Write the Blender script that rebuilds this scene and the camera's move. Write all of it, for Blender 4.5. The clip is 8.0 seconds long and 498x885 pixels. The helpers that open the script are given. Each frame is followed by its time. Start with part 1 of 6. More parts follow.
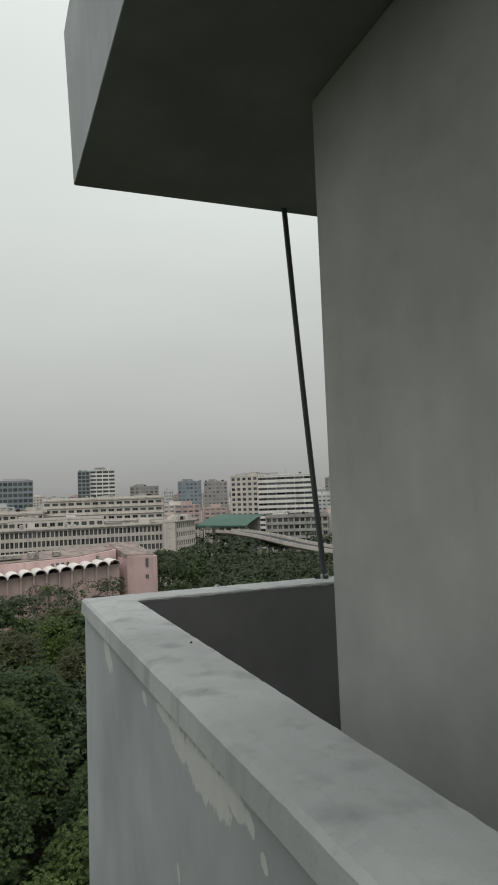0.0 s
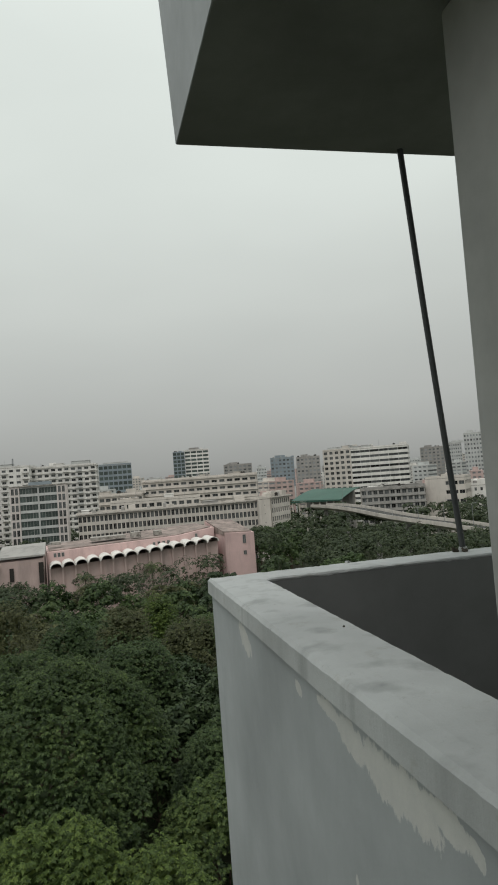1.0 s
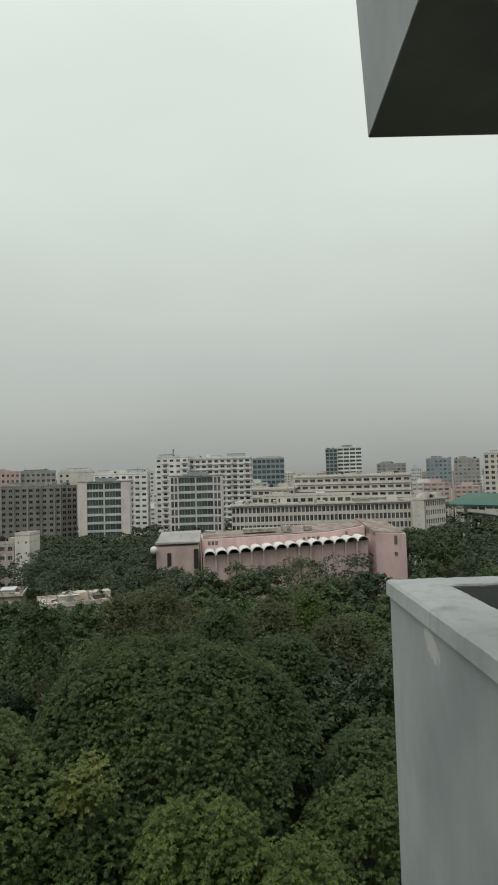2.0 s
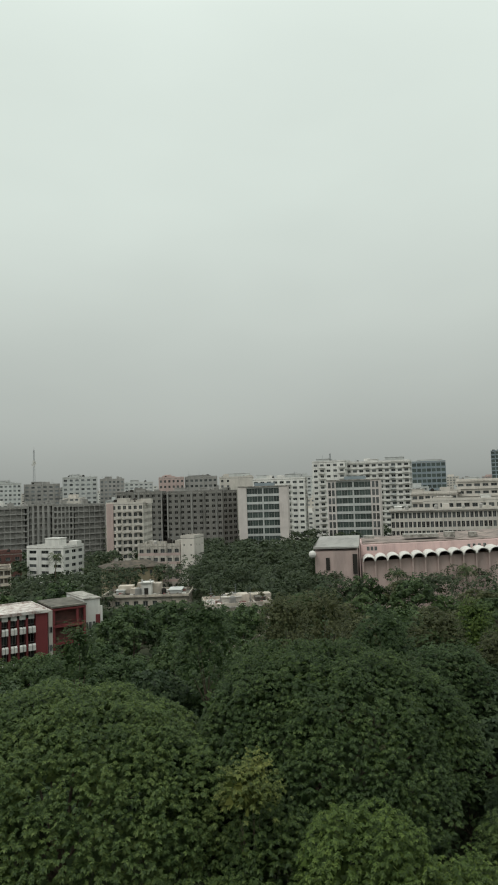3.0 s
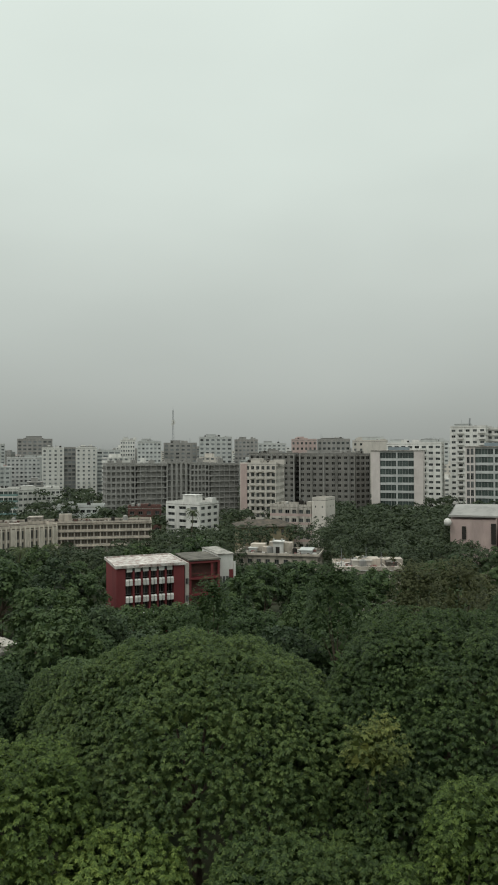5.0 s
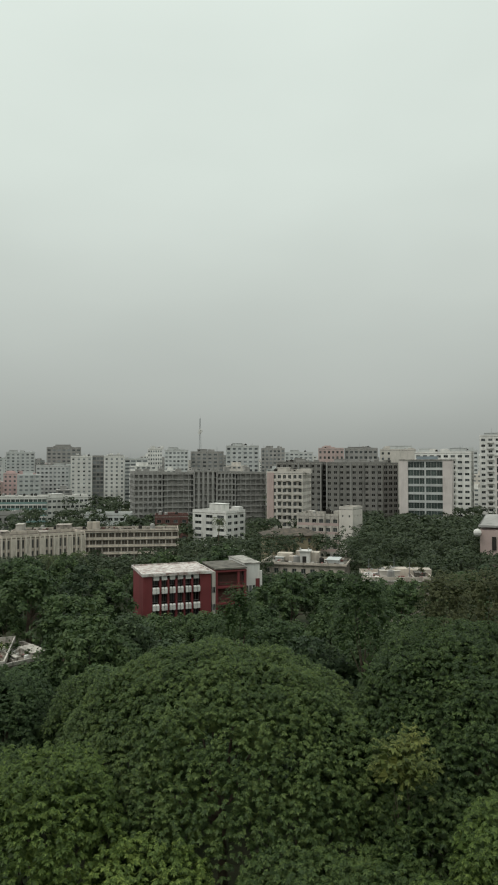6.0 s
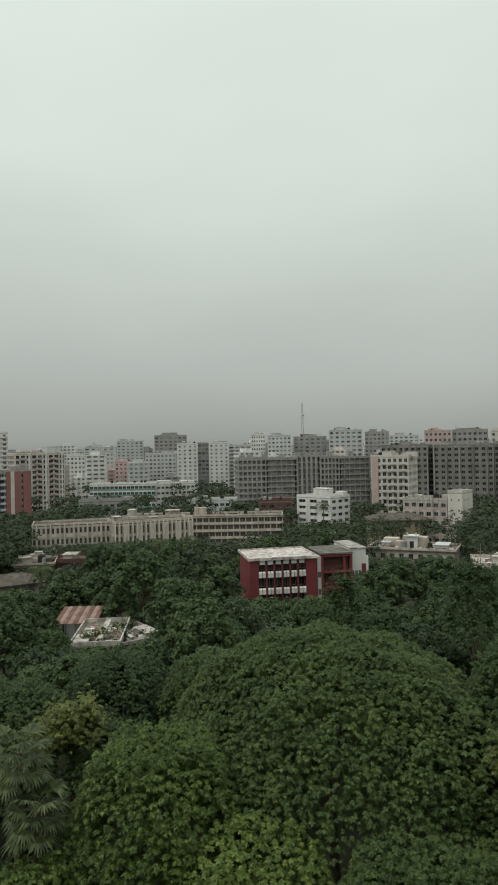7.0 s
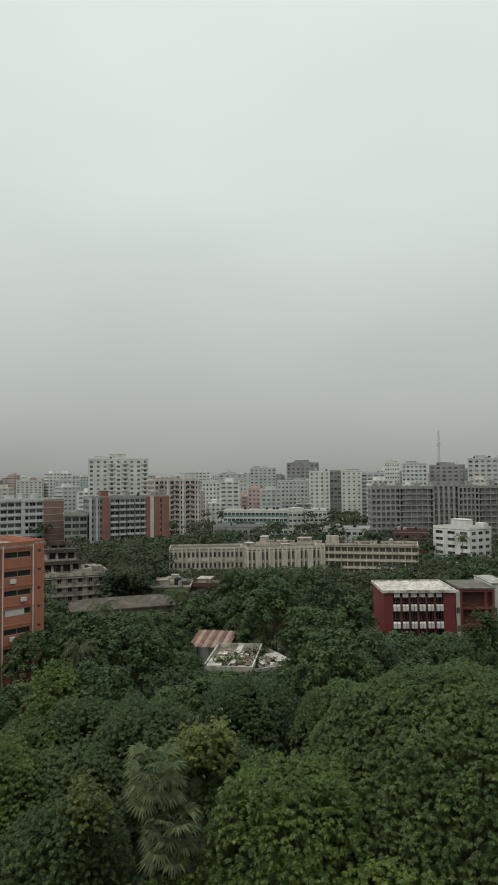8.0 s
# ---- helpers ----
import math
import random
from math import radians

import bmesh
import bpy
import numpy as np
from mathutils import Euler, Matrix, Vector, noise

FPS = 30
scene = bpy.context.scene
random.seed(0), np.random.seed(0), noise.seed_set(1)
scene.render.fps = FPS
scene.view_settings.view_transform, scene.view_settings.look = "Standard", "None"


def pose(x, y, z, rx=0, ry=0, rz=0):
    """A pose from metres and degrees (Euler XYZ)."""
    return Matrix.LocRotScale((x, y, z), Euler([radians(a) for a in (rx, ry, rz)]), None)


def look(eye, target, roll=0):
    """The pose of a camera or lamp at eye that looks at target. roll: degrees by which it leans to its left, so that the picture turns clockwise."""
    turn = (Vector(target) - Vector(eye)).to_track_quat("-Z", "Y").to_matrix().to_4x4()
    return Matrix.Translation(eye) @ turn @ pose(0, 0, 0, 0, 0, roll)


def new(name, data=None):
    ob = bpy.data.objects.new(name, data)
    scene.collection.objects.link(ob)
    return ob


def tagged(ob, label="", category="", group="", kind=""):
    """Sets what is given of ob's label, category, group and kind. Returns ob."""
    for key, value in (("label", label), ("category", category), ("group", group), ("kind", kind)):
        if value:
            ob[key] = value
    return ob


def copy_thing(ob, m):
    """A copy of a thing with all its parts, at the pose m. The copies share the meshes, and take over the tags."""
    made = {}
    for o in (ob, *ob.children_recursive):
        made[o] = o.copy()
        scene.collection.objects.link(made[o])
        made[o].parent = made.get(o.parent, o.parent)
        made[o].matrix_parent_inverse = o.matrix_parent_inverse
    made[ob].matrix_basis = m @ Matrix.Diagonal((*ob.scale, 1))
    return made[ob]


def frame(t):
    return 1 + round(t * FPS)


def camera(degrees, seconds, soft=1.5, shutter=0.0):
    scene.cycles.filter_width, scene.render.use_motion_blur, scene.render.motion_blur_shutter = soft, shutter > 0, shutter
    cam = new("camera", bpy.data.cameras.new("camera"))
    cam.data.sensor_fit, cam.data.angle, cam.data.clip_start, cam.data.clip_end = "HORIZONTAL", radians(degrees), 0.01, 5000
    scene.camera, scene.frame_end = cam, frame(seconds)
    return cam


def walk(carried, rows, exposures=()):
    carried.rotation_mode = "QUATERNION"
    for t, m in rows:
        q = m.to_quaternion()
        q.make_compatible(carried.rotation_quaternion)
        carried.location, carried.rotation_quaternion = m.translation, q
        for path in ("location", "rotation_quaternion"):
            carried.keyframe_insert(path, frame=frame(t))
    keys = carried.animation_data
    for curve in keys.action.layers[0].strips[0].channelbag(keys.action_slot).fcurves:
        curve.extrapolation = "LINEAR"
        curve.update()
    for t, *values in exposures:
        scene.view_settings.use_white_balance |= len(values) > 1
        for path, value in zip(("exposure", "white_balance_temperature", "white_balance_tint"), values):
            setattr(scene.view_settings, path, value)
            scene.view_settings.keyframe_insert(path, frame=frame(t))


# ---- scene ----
cam = camera(40.7, 8.0, soft=1.9)
rows = [
    (0.0, pose(0.000, 0.000, 35.000, 94.46, 2.12, -21.22)),
    (0.5, pose(-0.027, 0.189, 35.003, 93.38, 2.79, -16.54)),
    (1.0, pose(-0.077, 0.243, 34.992, 92.82, 4.35, -13.31)),
    (1.5, pose(-0.154, 0.268, 34.999, 92.37, 2.18, -6.00)),
    (2.0, pose(-0.202, 0.272, 35.000, 93.19, 1.61, -0.43)),
    (2.2, pose(-0.215, 0.266, 35.001, 93.60, 1.05, 3.12)),
    (3.3, pose(-0.198, 0.280, 35.003, 93.99, 2.09, 15.06)),
    (3.5, pose(-0.202, 0.283, 35.003, 93.91, 1.80, 16.27)),
    (4.0, pose(-0.222, 0.283, 35.002, 92.56, 1.01, 18.57)),
    (4.5, pose(-0.227, 0.293, 35.001, 90.98, 0.30, 22.08)),
    (4.7, pose(-0.234, 0.301, 35.002, 90.75, 0.25, 23.36)),
    (5.8, pose(-0.279, 0.359, 35.007, 91.82, 0.12, 25.15)),
    (6.0, pose(-0.287, 0.370, 35.008, 91.72, 0.10, 26.43)),
    (6.5, pose(-0.310, 0.374, 35.015, 91.36, 0.29, 31.63)),
    (7.0, pose(-0.348, 0.419, 35.022, 90.54, 1.18, 35.19)),
    (7.2, pose(-0.380, 0.423, 35.027, 91.92, 1.10, 37.37)),
    (7.5, pose(-0.435, 0.419, 35.035, 91.70, 1.05, 40.77)),
    (8.0, pose(-0.471, 0.436, 35.045, 93.06, 0.58, 46.41)),
]
walk(cam, rows, [(0.0, 0.0, 6500, 17), (1.0, 0.0, 6500, 15), (2.0, 0.0, 6500, 11.5), (3.5, 0.0, 6450, 9.5), (8.0, 0.0, 6500, 10.5)])

EYE = 35.0          # height of the eye over the ground


# ---- sky and sun: an even overcast, brighter overhead than at the horizon ----
def overcast_sky():
    world = bpy.data.worlds.new("overcast")
    scene.world = world
    world.use_nodes = True
    nt = world.node_tree
    nt.nodes.clear()
    out = nt.nodes.new("ShaderNodeOutputWorld")
    bg = nt.nodes.new("ShaderNodeBackground")
    bg2 = nt.nodes.new("ShaderNodeBackground")
    add = nt.nodes.new("ShaderNodeAddShader")
    sky = nt.nodes.new("ShaderNodeTexSky")
    sky.sky_type = "NISHITA"
    sky.sun_disc = False
    sky.sun_elevation = radians(55)
    sky.sun_rotation = radians(150)
    sky.dust_density = 6.0
    nt.links.new(sky.outputs[0], bg2.inputs[0])
    bg2.inputs[1].default_value = 0.005
    tc = nt.nodes.new("ShaderNodeTexCoord")
    sep = nt.nodes.new("ShaderNodeSeparateXYZ")
    nt.links.new(tc.outputs["Generated"], sep.inputs[0])
    ramp = nt.nodes.new("ShaderNodeValToRGB")
    e = ramp.color_ramp.elements
    e[0].position, e[0].color = 0.0, (0.275, 0.292, 0.272, 1)
    e[1].position, e[1].color = 1.0, (1.45, 1.56, 1.46, 1)
    for at_, c in ((0.02, (0.325, 0.345, 0.322, 1)), (0.10, (0.430, 0.460, 0.428, 1)), (0.24, (0.545, 0.592, 0.545, 1)),
                   (0.40, (0.665, 0.735, 0.675, 1)), (0.60, (0.74, 0.82, 0.755, 1)), (0.78, (1.02, 1.11, 1.03, 1))):
        n = e.new(at_)
        n.color = c
    nt.links.new(sep.outputs[2], ramp.inputs[0])
    mp = nt.nodes.new("ShaderNodeMapping")
    mp.inputs["Scale"].default_value = (1.0, 1.0, 2.6)
    nt.links.new(tc.outputs["Generated"], mp.inputs[0])
    no = nt.nodes.new("ShaderNodeTexNoise")
    no.inputs["Scale"].default_value = 2.6
    no.inputs["Detail"].default_value = 3.0
    no.inputs["Roughness"].default_value = 0.42
    nt.links.new(mp.outputs[0], no.inputs["Vector"])
    mr = nt.nodes.new("ShaderNodeMapRange")
    mr.inputs["From Min"].default_value = 0.3
    mr.inputs["From Max"].default_value = 0.7
    mr.inputs["To Min"].default_value = 0.955
    mr.inputs["To Max"].default_value = 1.03
    nt.links.new(no.outputs["Fac"], mr.inputs["Value"])
    mul = nt.nodes.new("ShaderNodeVectorMath")
    mul.operation = "SCALE"
    nt.links.new(ramp.outputs[0], mul.inputs[0])
    nt.links.new(mr.outputs[0], mul.inputs["Scale"])
    nt.links.new(mul.outputs[0], bg.inputs[0])
    bg.inputs[1].default_value = 1.0
    nt.links.new(bg.outputs[0], add.inputs[0])
    nt.links.new(bg2.outputs[0], add.inputs[1])
    nt.links.new(add.outputs[0], out.inputs[0])


overcast_sky()
sun = new("sun", bpy.data.lights.new("sun", "SUN"))
sun.data.energy = 0.9
sun.data.angle = radians(25)
sun.data.color = (1.0, 0.97, 0.92)
sun.matrix_world = look((-60, -90, 150), (0, 0, 0))


# ---- materials ----
def mat(name, color, rough=0.8, var=0.12, scale=1.0, bump=0.15, stain=None, stain_amt=0.0, streak=False, metal=0.0,
        obrand=0.0, spec=0.3, bscale=18.0, cover=0.50):
    """A weathered paint, plaster, concrete or stone: base colour, fine grain, large patches, optional stains."""
    m = bpy.data.materials.new(name)
    m.use_nodes = True
    nt = m.node_tree
    b = nt.nodes["Principled BSDF"]
    b.inputs["Roughness"].default_value = rough
    b.inputs["Metallic"].default_value = metal
    b.inputs["Specular IOR Level"].default_value = spec
    tc = nt.nodes.new("ShaderNodeTexCoord")
    big = nt.nodes.new("ShaderNodeTexNoise")
    big.inputs["Scale"].default_value = 0.55 * scale
    big.inputs["Detail"].default_value = 6
    big.inputs["Roughness"].default_value = 0.62
    fine = nt.nodes.new("ShaderNodeTexNoise")
    fine.inputs["Scale"].default_value = bscale * scale
    fine.inputs["Detail"].default_value = 4
    nt.links.new(tc.outputs["Object"], big.inputs["Vector"])
    nt.links.new(tc.outputs["Object"], fine.inputs["Vector"])
    lo = tuple(c * (1 - var) for c in color)
    hi = tuple(min(1, c * (1 + var)) for c in color)
    r = nt.nodes.new("ShaderNodeValToRGB")
    r.color_ramp.elements[0].position, r.color_ramp.elements[0].color = 0.32, (*lo, 1)
    r.color_ramp.elements[1].position, r.color_ramp.elements[1].color = 0.68, (*hi, 1)
    nt.links.new(big.outputs["Fac"], r.inputs[0])
    last = r.outputs[0]
    if stain:
        st = nt.nodes.new("ShaderNodeTexNoise")
        st.inputs["Detail"].default_value = 7
        st.inputs["Roughness"].default_value = 0.65
        st.inputs["Scale"].default_value = 1.3 * scale
        mp = nt.nodes.new("ShaderNodeMapping")
        mp.inputs["Scale"].default_value = (1.0, 1.0, 0.16) if streak else (1, 1, 1)
        nt.links.new(tc.outputs["Object"], mp.inputs[0])
        nt.links.new(mp.outputs[0], st.inputs["Vector"])
        sr = nt.nodes.new("ShaderNodeMapRange")
        sr.inputs["From Min"].default_value = cover
        sr.inputs["From Max"].default_value = cover + 0.2
        sr.inputs["To Max"].default_value = stain_amt
        nt.links.new(st.outputs["Fac"], sr.inputs["Value"])
        mx = nt.nodes.new("ShaderNodeMix")
        mx.data_type = "RGBA"
        mx.inputs["B"].default_value = (*stain, 1)
        nt.links.new(sr.outputs[0], mx.inputs["Factor"])
        nt.links.new(last, mx.inputs["A"])
        last = mx.outputs["Result"]
    hsv = nt.nodes.new("ShaderNodeHueSaturation")
    fm = nt.nodes.new("ShaderNodeMapRange")
    fm.inputs["To Min"].default_value = 0.93
    fm.inputs["To Max"].default_value = 1.07
    nt.links.new(fine.outputs["Fac"], fm.inputs["Value"])
    if obrand:
        oi = nt.nodes.new("ShaderNodeObjectInfo")
        om = nt.nodes.new("ShaderNodeMapRange")
        om.inputs["To Min"].default_value = 1 - obrand
        om.inputs["To Max"].default_value = 1 + obrand
        nt.links.new(oi.outputs["Random"], om.inputs["Value"])
        mm = nt.nodes.new("ShaderNodeMath")
        mm.operation = "MULTIPLY"
        nt.links.new(fm.outputs[0], mm.inputs[0])
        nt.links.new(om.outputs[0], mm.inputs[1])
        nt.links.new(mm.outputs[0], hsv.inputs["Value"])
    else:
        nt.links.new(fm.outputs[0], hsv.inputs["Value"])
    nt.links.new(last, hsv.inputs["Color"])
    nt.links.new(hsv.outputs[0], b.inputs["Base Color"])
    if bump:
        bp = nt.nodes.new("ShaderNodeBump")
        bp.inputs["Strength"].default_value = bump
        bp.inputs["Distance"].default_value = 0.02 / scale
        nt.links.new(fine.outputs["Fac"], bp.inputs["Height"])
        nt.links.new(bp.outputs[0], b.inputs["Normal"])
    return m


def glass_mat(name, color, rough=0.12, obrand=0.5):
    """Window glass seen from far: dark, glossy, each pane a little different."""
    m = bpy.data.materials.new(name)
    m.use_nodes = True
    nt = m.node_tree
    b = nt.nodes["Principled BSDF"]
    b.inputs["Roughness"].default_value = rough
    b.inputs["Specular IOR Level"].default_value = 0.5
    geo = nt.nodes.new("ShaderNodeNewGeometry")
    oi = nt.nodes.new("ShaderNodeObjectInfo")
    ad = nt.nodes.new("ShaderNodeMath")
    ad.operation = "ADD"
    nt.links.new(geo.outputs["Random Per Island"], ad.inputs[0])
    nt.links.new(oi.outputs["Random"], ad.inputs[1])
    fr = nt.nodes.new("ShaderNodeMath")
    fr.operation = "FRACT"
    nt.links.new(ad.outputs[0], fr.inputs[0])
    r = nt.nodes.new("ShaderNodeValToRGB")
    r.color_ramp.elements[0].color = (*(c * (1 - obrand) for c in color), 1)
    r.color_ramp.elements[1].color = (*(c * (1 + obrand) for c in color), 1)
    nt.links.new(fr.outputs[0], r.inputs[0])
    nt.links.new(r.outputs[0], b.inputs["Base Color"])
    return m


def leaf_mat(name, dark, mid, light, translucent=0.25):
    m = bpy.data.materials.new(name)
    m.use_nodes = True
    nt = m.node_tree
    b = nt.nodes["Principled BSDF"]
    out = nt.nodes["Material Output"]
    b.inputs["Roughness"].default_value = 0.55
    b.inputs["Specular IOR Level"].default_value = 0.25
    geo = nt.nodes.new("ShaderNodeNewGeometry")
    oi = nt.nodes.new("ShaderNodeObjectInfo")
    tc = nt.nodes.new("ShaderNodeTexCoord")
    no = nt.nodes.new("ShaderNodeTexNoise")
    no.inputs["Scale"].default_value = 0.45
    no.inputs["Detail"].default_value = 3
    nt.links.new(tc.outputs["Object"], no.inputs["Vector"])
    s1 = nt.nodes.new("ShaderNodeMath")
    s1.operation = "MULTIPLY_ADD"
    s1.inputs[1].default_value = 0.62
    nt.links.new(geo.outputs["Random Per Island"], s1.inputs[0])
    s2 = nt.nodes.new("ShaderNodeMath")
    s2.operation = "MULTIPLY_ADD"
    s2.inputs[1].default_value = 0.9
    s2.inputs[2].default_value = -0.2
    nt.links.new(no.outputs["Fac"], s2.inputs[0])
    nt.links.new(s2.outputs[0], s1.inputs[2])
    s3 = nt.nodes.new("ShaderNodeMath")
    s3.operation = "MULTIPLY_ADD"
    s3.inputs[1].default_value = 0.3
    nt.links.new(oi.outputs["Random"], s3.inputs[0])
    s4 = nt.nodes.new("ShaderNodeMath")
    s4.operation = "ADD"
    s4.inputs[1].default_value = -0.22
    nt.links.new(s1.outputs[0], s3.inputs[2])
    nt.links.new(s3.outputs[0], s4.inputs[0])
    r = nt.nodes.new("ShaderNodeValToRGB")
    r.color_ramp.elements[0].position, r.color_ramp.elements[0].color = 0.12, (*dark, 1)
    r.color_ramp.elements[1].position, r.color_ramp.elements[1].color = 0.95, (*light, 1)
    k = r.color_ramp.elements.new(0.5)
    k.color = (*mid, 1)
    nt.links.new(s4.outputs[0], r.inputs[0])
    nt.links.new(r.outputs[0], b.inputs["Base Color"])
    tr = nt.nodes.new("ShaderNodeBsdfTranslucent")
    nt.links.new(r.outputs[0], tr.inputs[0])
    mx = nt.nodes.new("ShaderNodeMixShader")
    mx.inputs[0].default_value = translucent
    nt.links.new(b.outputs[0], mx.inputs[1])
    nt.links.new(tr.outputs[0], mx.inputs[2])
    nt.links.new(mx.outputs[0], out.inputs[0])
    return m


WHITE = mat("white_paint", (0.66, 0.645, 0.615), stain=(0.30, 0.29, 0.27), stain_amt=0.55, streak=True, scale=0.25, obrand=0.06)
CREAM = mat("cream_paint", (0.56, 0.52, 0.475), stain=(0.27, 0.25, 0.22), stain_amt=0.55, streak=True, scale=0.25, obrand=0.06)
PALE = mat("pale_grey_paint", (0.50, 0.51, 0.50), stain=(0.27, 0.27, 0.26), stain_amt=0.5, streak=True, scale=0.25, obrand=0.1)
GREYP = mat("grey_cement", (0.30, 0.29, 0.275), stain=(0.13, 0.13, 0.125), stain_amt=0.6, streak=True, scale=0.25, obrand=0.06)
RAW = mat("raw_concrete", (0.30, 0.29, 0.275), stain=(0.10, 0.10, 0.095), stain_amt=0.6, streak=True, scale=0.25)
OLDC = mat("old_blackened_plaster", (0.42, 0.37, 0.325), stain=(0.085, 0.076, 0.066), stain_amt=0.92, scale=0.55, var=0.3, cover=0.47)
COLLEGE = mat("stained_beige_plaster", (0.50, 0.44, 0.378), stain=(0.19, 0.165, 0.14), stain_amt=0.8, streak=True, scale=0.55, var=0.2, cover=0.49)
# Roof brown, also used as the shade colour in the college galleries.
ROOFB = mat("dark_brown_roof_gallery_shade", (0.105, 0.084, 0.066), stain=(0.045, 0.04, 0.034), stain_amt=0.9, scale=0.6, var=0.35, cover=0.42)
PINKB = mat("pink_plaster", (0.56, 0.40, 0.385), stain=(0.30, 0.22, 0.21), stain_amt=0.6, streak=True, scale=0.22)
PINKD = mat("dusky_pink_plaster", (0.47, 0.36, 0.335), stain=(0.26, 0.21, 0.195), stain_amt=0.6, streak=True, scale=0.22)
SHELL = mat("white_shell_concrete", (0.62, 0.60, 0.57), stain=(0.34, 0.31, 0.29), stain_amt=0.6, scale=0.5)
MAROON = mat("maroon_brick_paint", (0.185, 0.042, 0.045), stain=(0.10, 0.03, 0.03), stain_amt=0.5, streak=True, scale=0.3)
BRICKD = mat("dark_brick", (0.14, 0.066, 0.057), stain=(0.07, 0.048, 0.042), stain_amt=0.8, scale=0.5, cover=0.42)
WEATH = mat("weathered_beige_plaster", (0.47, 0.435, 0.39), stain=(0.13, 0.12, 0.105), stain_amt=0.85, streak=True, scale=0.6, var=0.22, cover=0.45)
CEMENT = mat("bare_cement_render", (0.205, 0.197, 0.182), stain=(0.10, 0.095, 0.088), stain_amt=0.8, streak=True, scale=0.35, var=0.2)
ROOFG = mat("brown_dusty_roof", (0.25, 0.215, 0.175), stain=(0.085, 0.075, 0.062), stain_amt=0.9, scale=0.8, var=0.4, cover=0.42)
REDPANEL = mat("brick_red_panel", (0.265, 0.120, 0.110), stain=(0.18, 0.09, 0.08), stain_amt=0.5, streak=True, scale=0.3)
ORANGE = mat("orange_terracotta_paint", (0.36, 0.142, 0.092), stain=(0.25, 0.10, 0.065), stain_amt=0.5, streak=True, scale=0.35)
ROOFC = mat("weathered_roof_slab", (0.36, 0.34, 0.31), stain=(0.10, 0.09, 0.08), stain_amt=0.9, scale=0.7, var=0.3, cover=0.43)
ROOFD = mat("dark_roof_slab", (0.155, 0.14, 0.12), stain=(0.06, 0.056, 0.048), stain_amt=0.9, scale=0.5, var=0.35, cover=0.42)
ROOFW = mat("blotched_white_roof", (0.56, 0.53, 0.50), stain=(0.20, 0.105, 0.09), stain_amt=0.9, scale=0.75, var=0.3, cover=0.44)
RUST = mat("rusty_sheet", (0.135, 0.062, 0.046), rough=0.7, stain=(0.24, 0.19, 0.16), stain_amt=0.6, scale=1.0, var=0.35)
RUSTP = mat("pale_rusty_sheet", (0.27, 0.185, 0.155), rough=0.7, stain=(0.13, 0.07, 0.055), stain_amt=0.7, scale=1.0, var=0.3)
GREENR = mat("green_metal_roof", (0.035, 0.095, 0.072), rough=0.55, stain=(0.05, 0.10, 0.08), stain_amt=0.5, scale=0.2)
TEAL = mat("teal_paint", (0.17, 0.27, 0.26), scale=0.3)
BLUEF = mat("blue_cladding", (0.22, 0.26, 0.285), rough=0.4, scale=0.3)
STEEL = mat("galvanised_steel", (0.28, 0.29, 0.30), rough=0.5, metal=0.6, scale=1.0)
# Near-black puts the shade inside openings into the colour; some roof tanks share it.
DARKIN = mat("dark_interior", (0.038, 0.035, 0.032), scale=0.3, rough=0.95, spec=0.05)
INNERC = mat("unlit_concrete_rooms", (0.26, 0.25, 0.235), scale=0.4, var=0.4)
GLASS = glass_mat("window_glass", (0.056, 0.060, 0.061), obrand=0.9)
# Paler than GLASS: distance haze is put into the colour of these panes.
GLASSF = glass_mat("hazed_far_glass", (0.15, 0.16, 0.165), rough=0.3, obrand=0.75)
GLASSB = glass_mat("tinted_curtain_glass", (0.062, 0.080, 0.074), rough=0.1, obrand=0.35)
FRAME = mat("window_frame_paint", (0.30, 0.30, 0.29), scale=1.0)
BARK = mat("bark", (0.10, 0.075, 0.055), scale=2.0, var=0.3, bump=0.5)
SOIL = mat("park_ground", (0.032, 0.040, 0.018), stain=(0.06, 0.05, 0.035), stain_amt=0.6, scale=0.12, var=0.3, rough=0.95)
ROADM = mat("asphalt", (0.06, 0.06, 0.058), scale=0.3, rough=0.9)
LEAF_A = leaf_mat("leaf_rain_tree", (0.023, 0.043, 0.013), (0.052, 0.085, 0.024), (0.122, 0.166, 0.046))
LEAF_B = leaf_mat("leaf_bright", (0.036, 0.062, 0.014), (0.082, 0.126, 0.027), (0.185, 0.240, 0.054))
LEAF_C = leaf_mat("leaf_dark", (0.025, 0.048, 0.017), (0.048, 0.080, 0.027), (0.088, 0.126, 0.043))
LEAF_F = leaf_mat("leaf_far_wood", (0.024, 0.038, 0.017), (0.040, 0.058, 0.026), (0.066, 0.084, 0.038))
LEAF_W = leaf_mat("leaf_shady_wood", (0.022, 0.040, 0.018), (0.040, 0.064, 0.028), (0.068, 0.098, 0.040))
LEAF_D = leaf_mat("leaf_brownish", (0.042, 0.050, 0.021), (0.076, 0.085, 0.036), (0.126, 0.132, 0.058))
LEAF_Y = leaf_mat("leaf_yellowing", (0.048, 0.066, 0.018), (0.100, 0.128, 0.034), (0.22, 0.23, 0.065))
LEAF_P = leaf_mat("leaf_palm", (0.035, 0.050, 0.021), (0.080, 0.104, 0.043), (0.145, 0.175, 0.072))


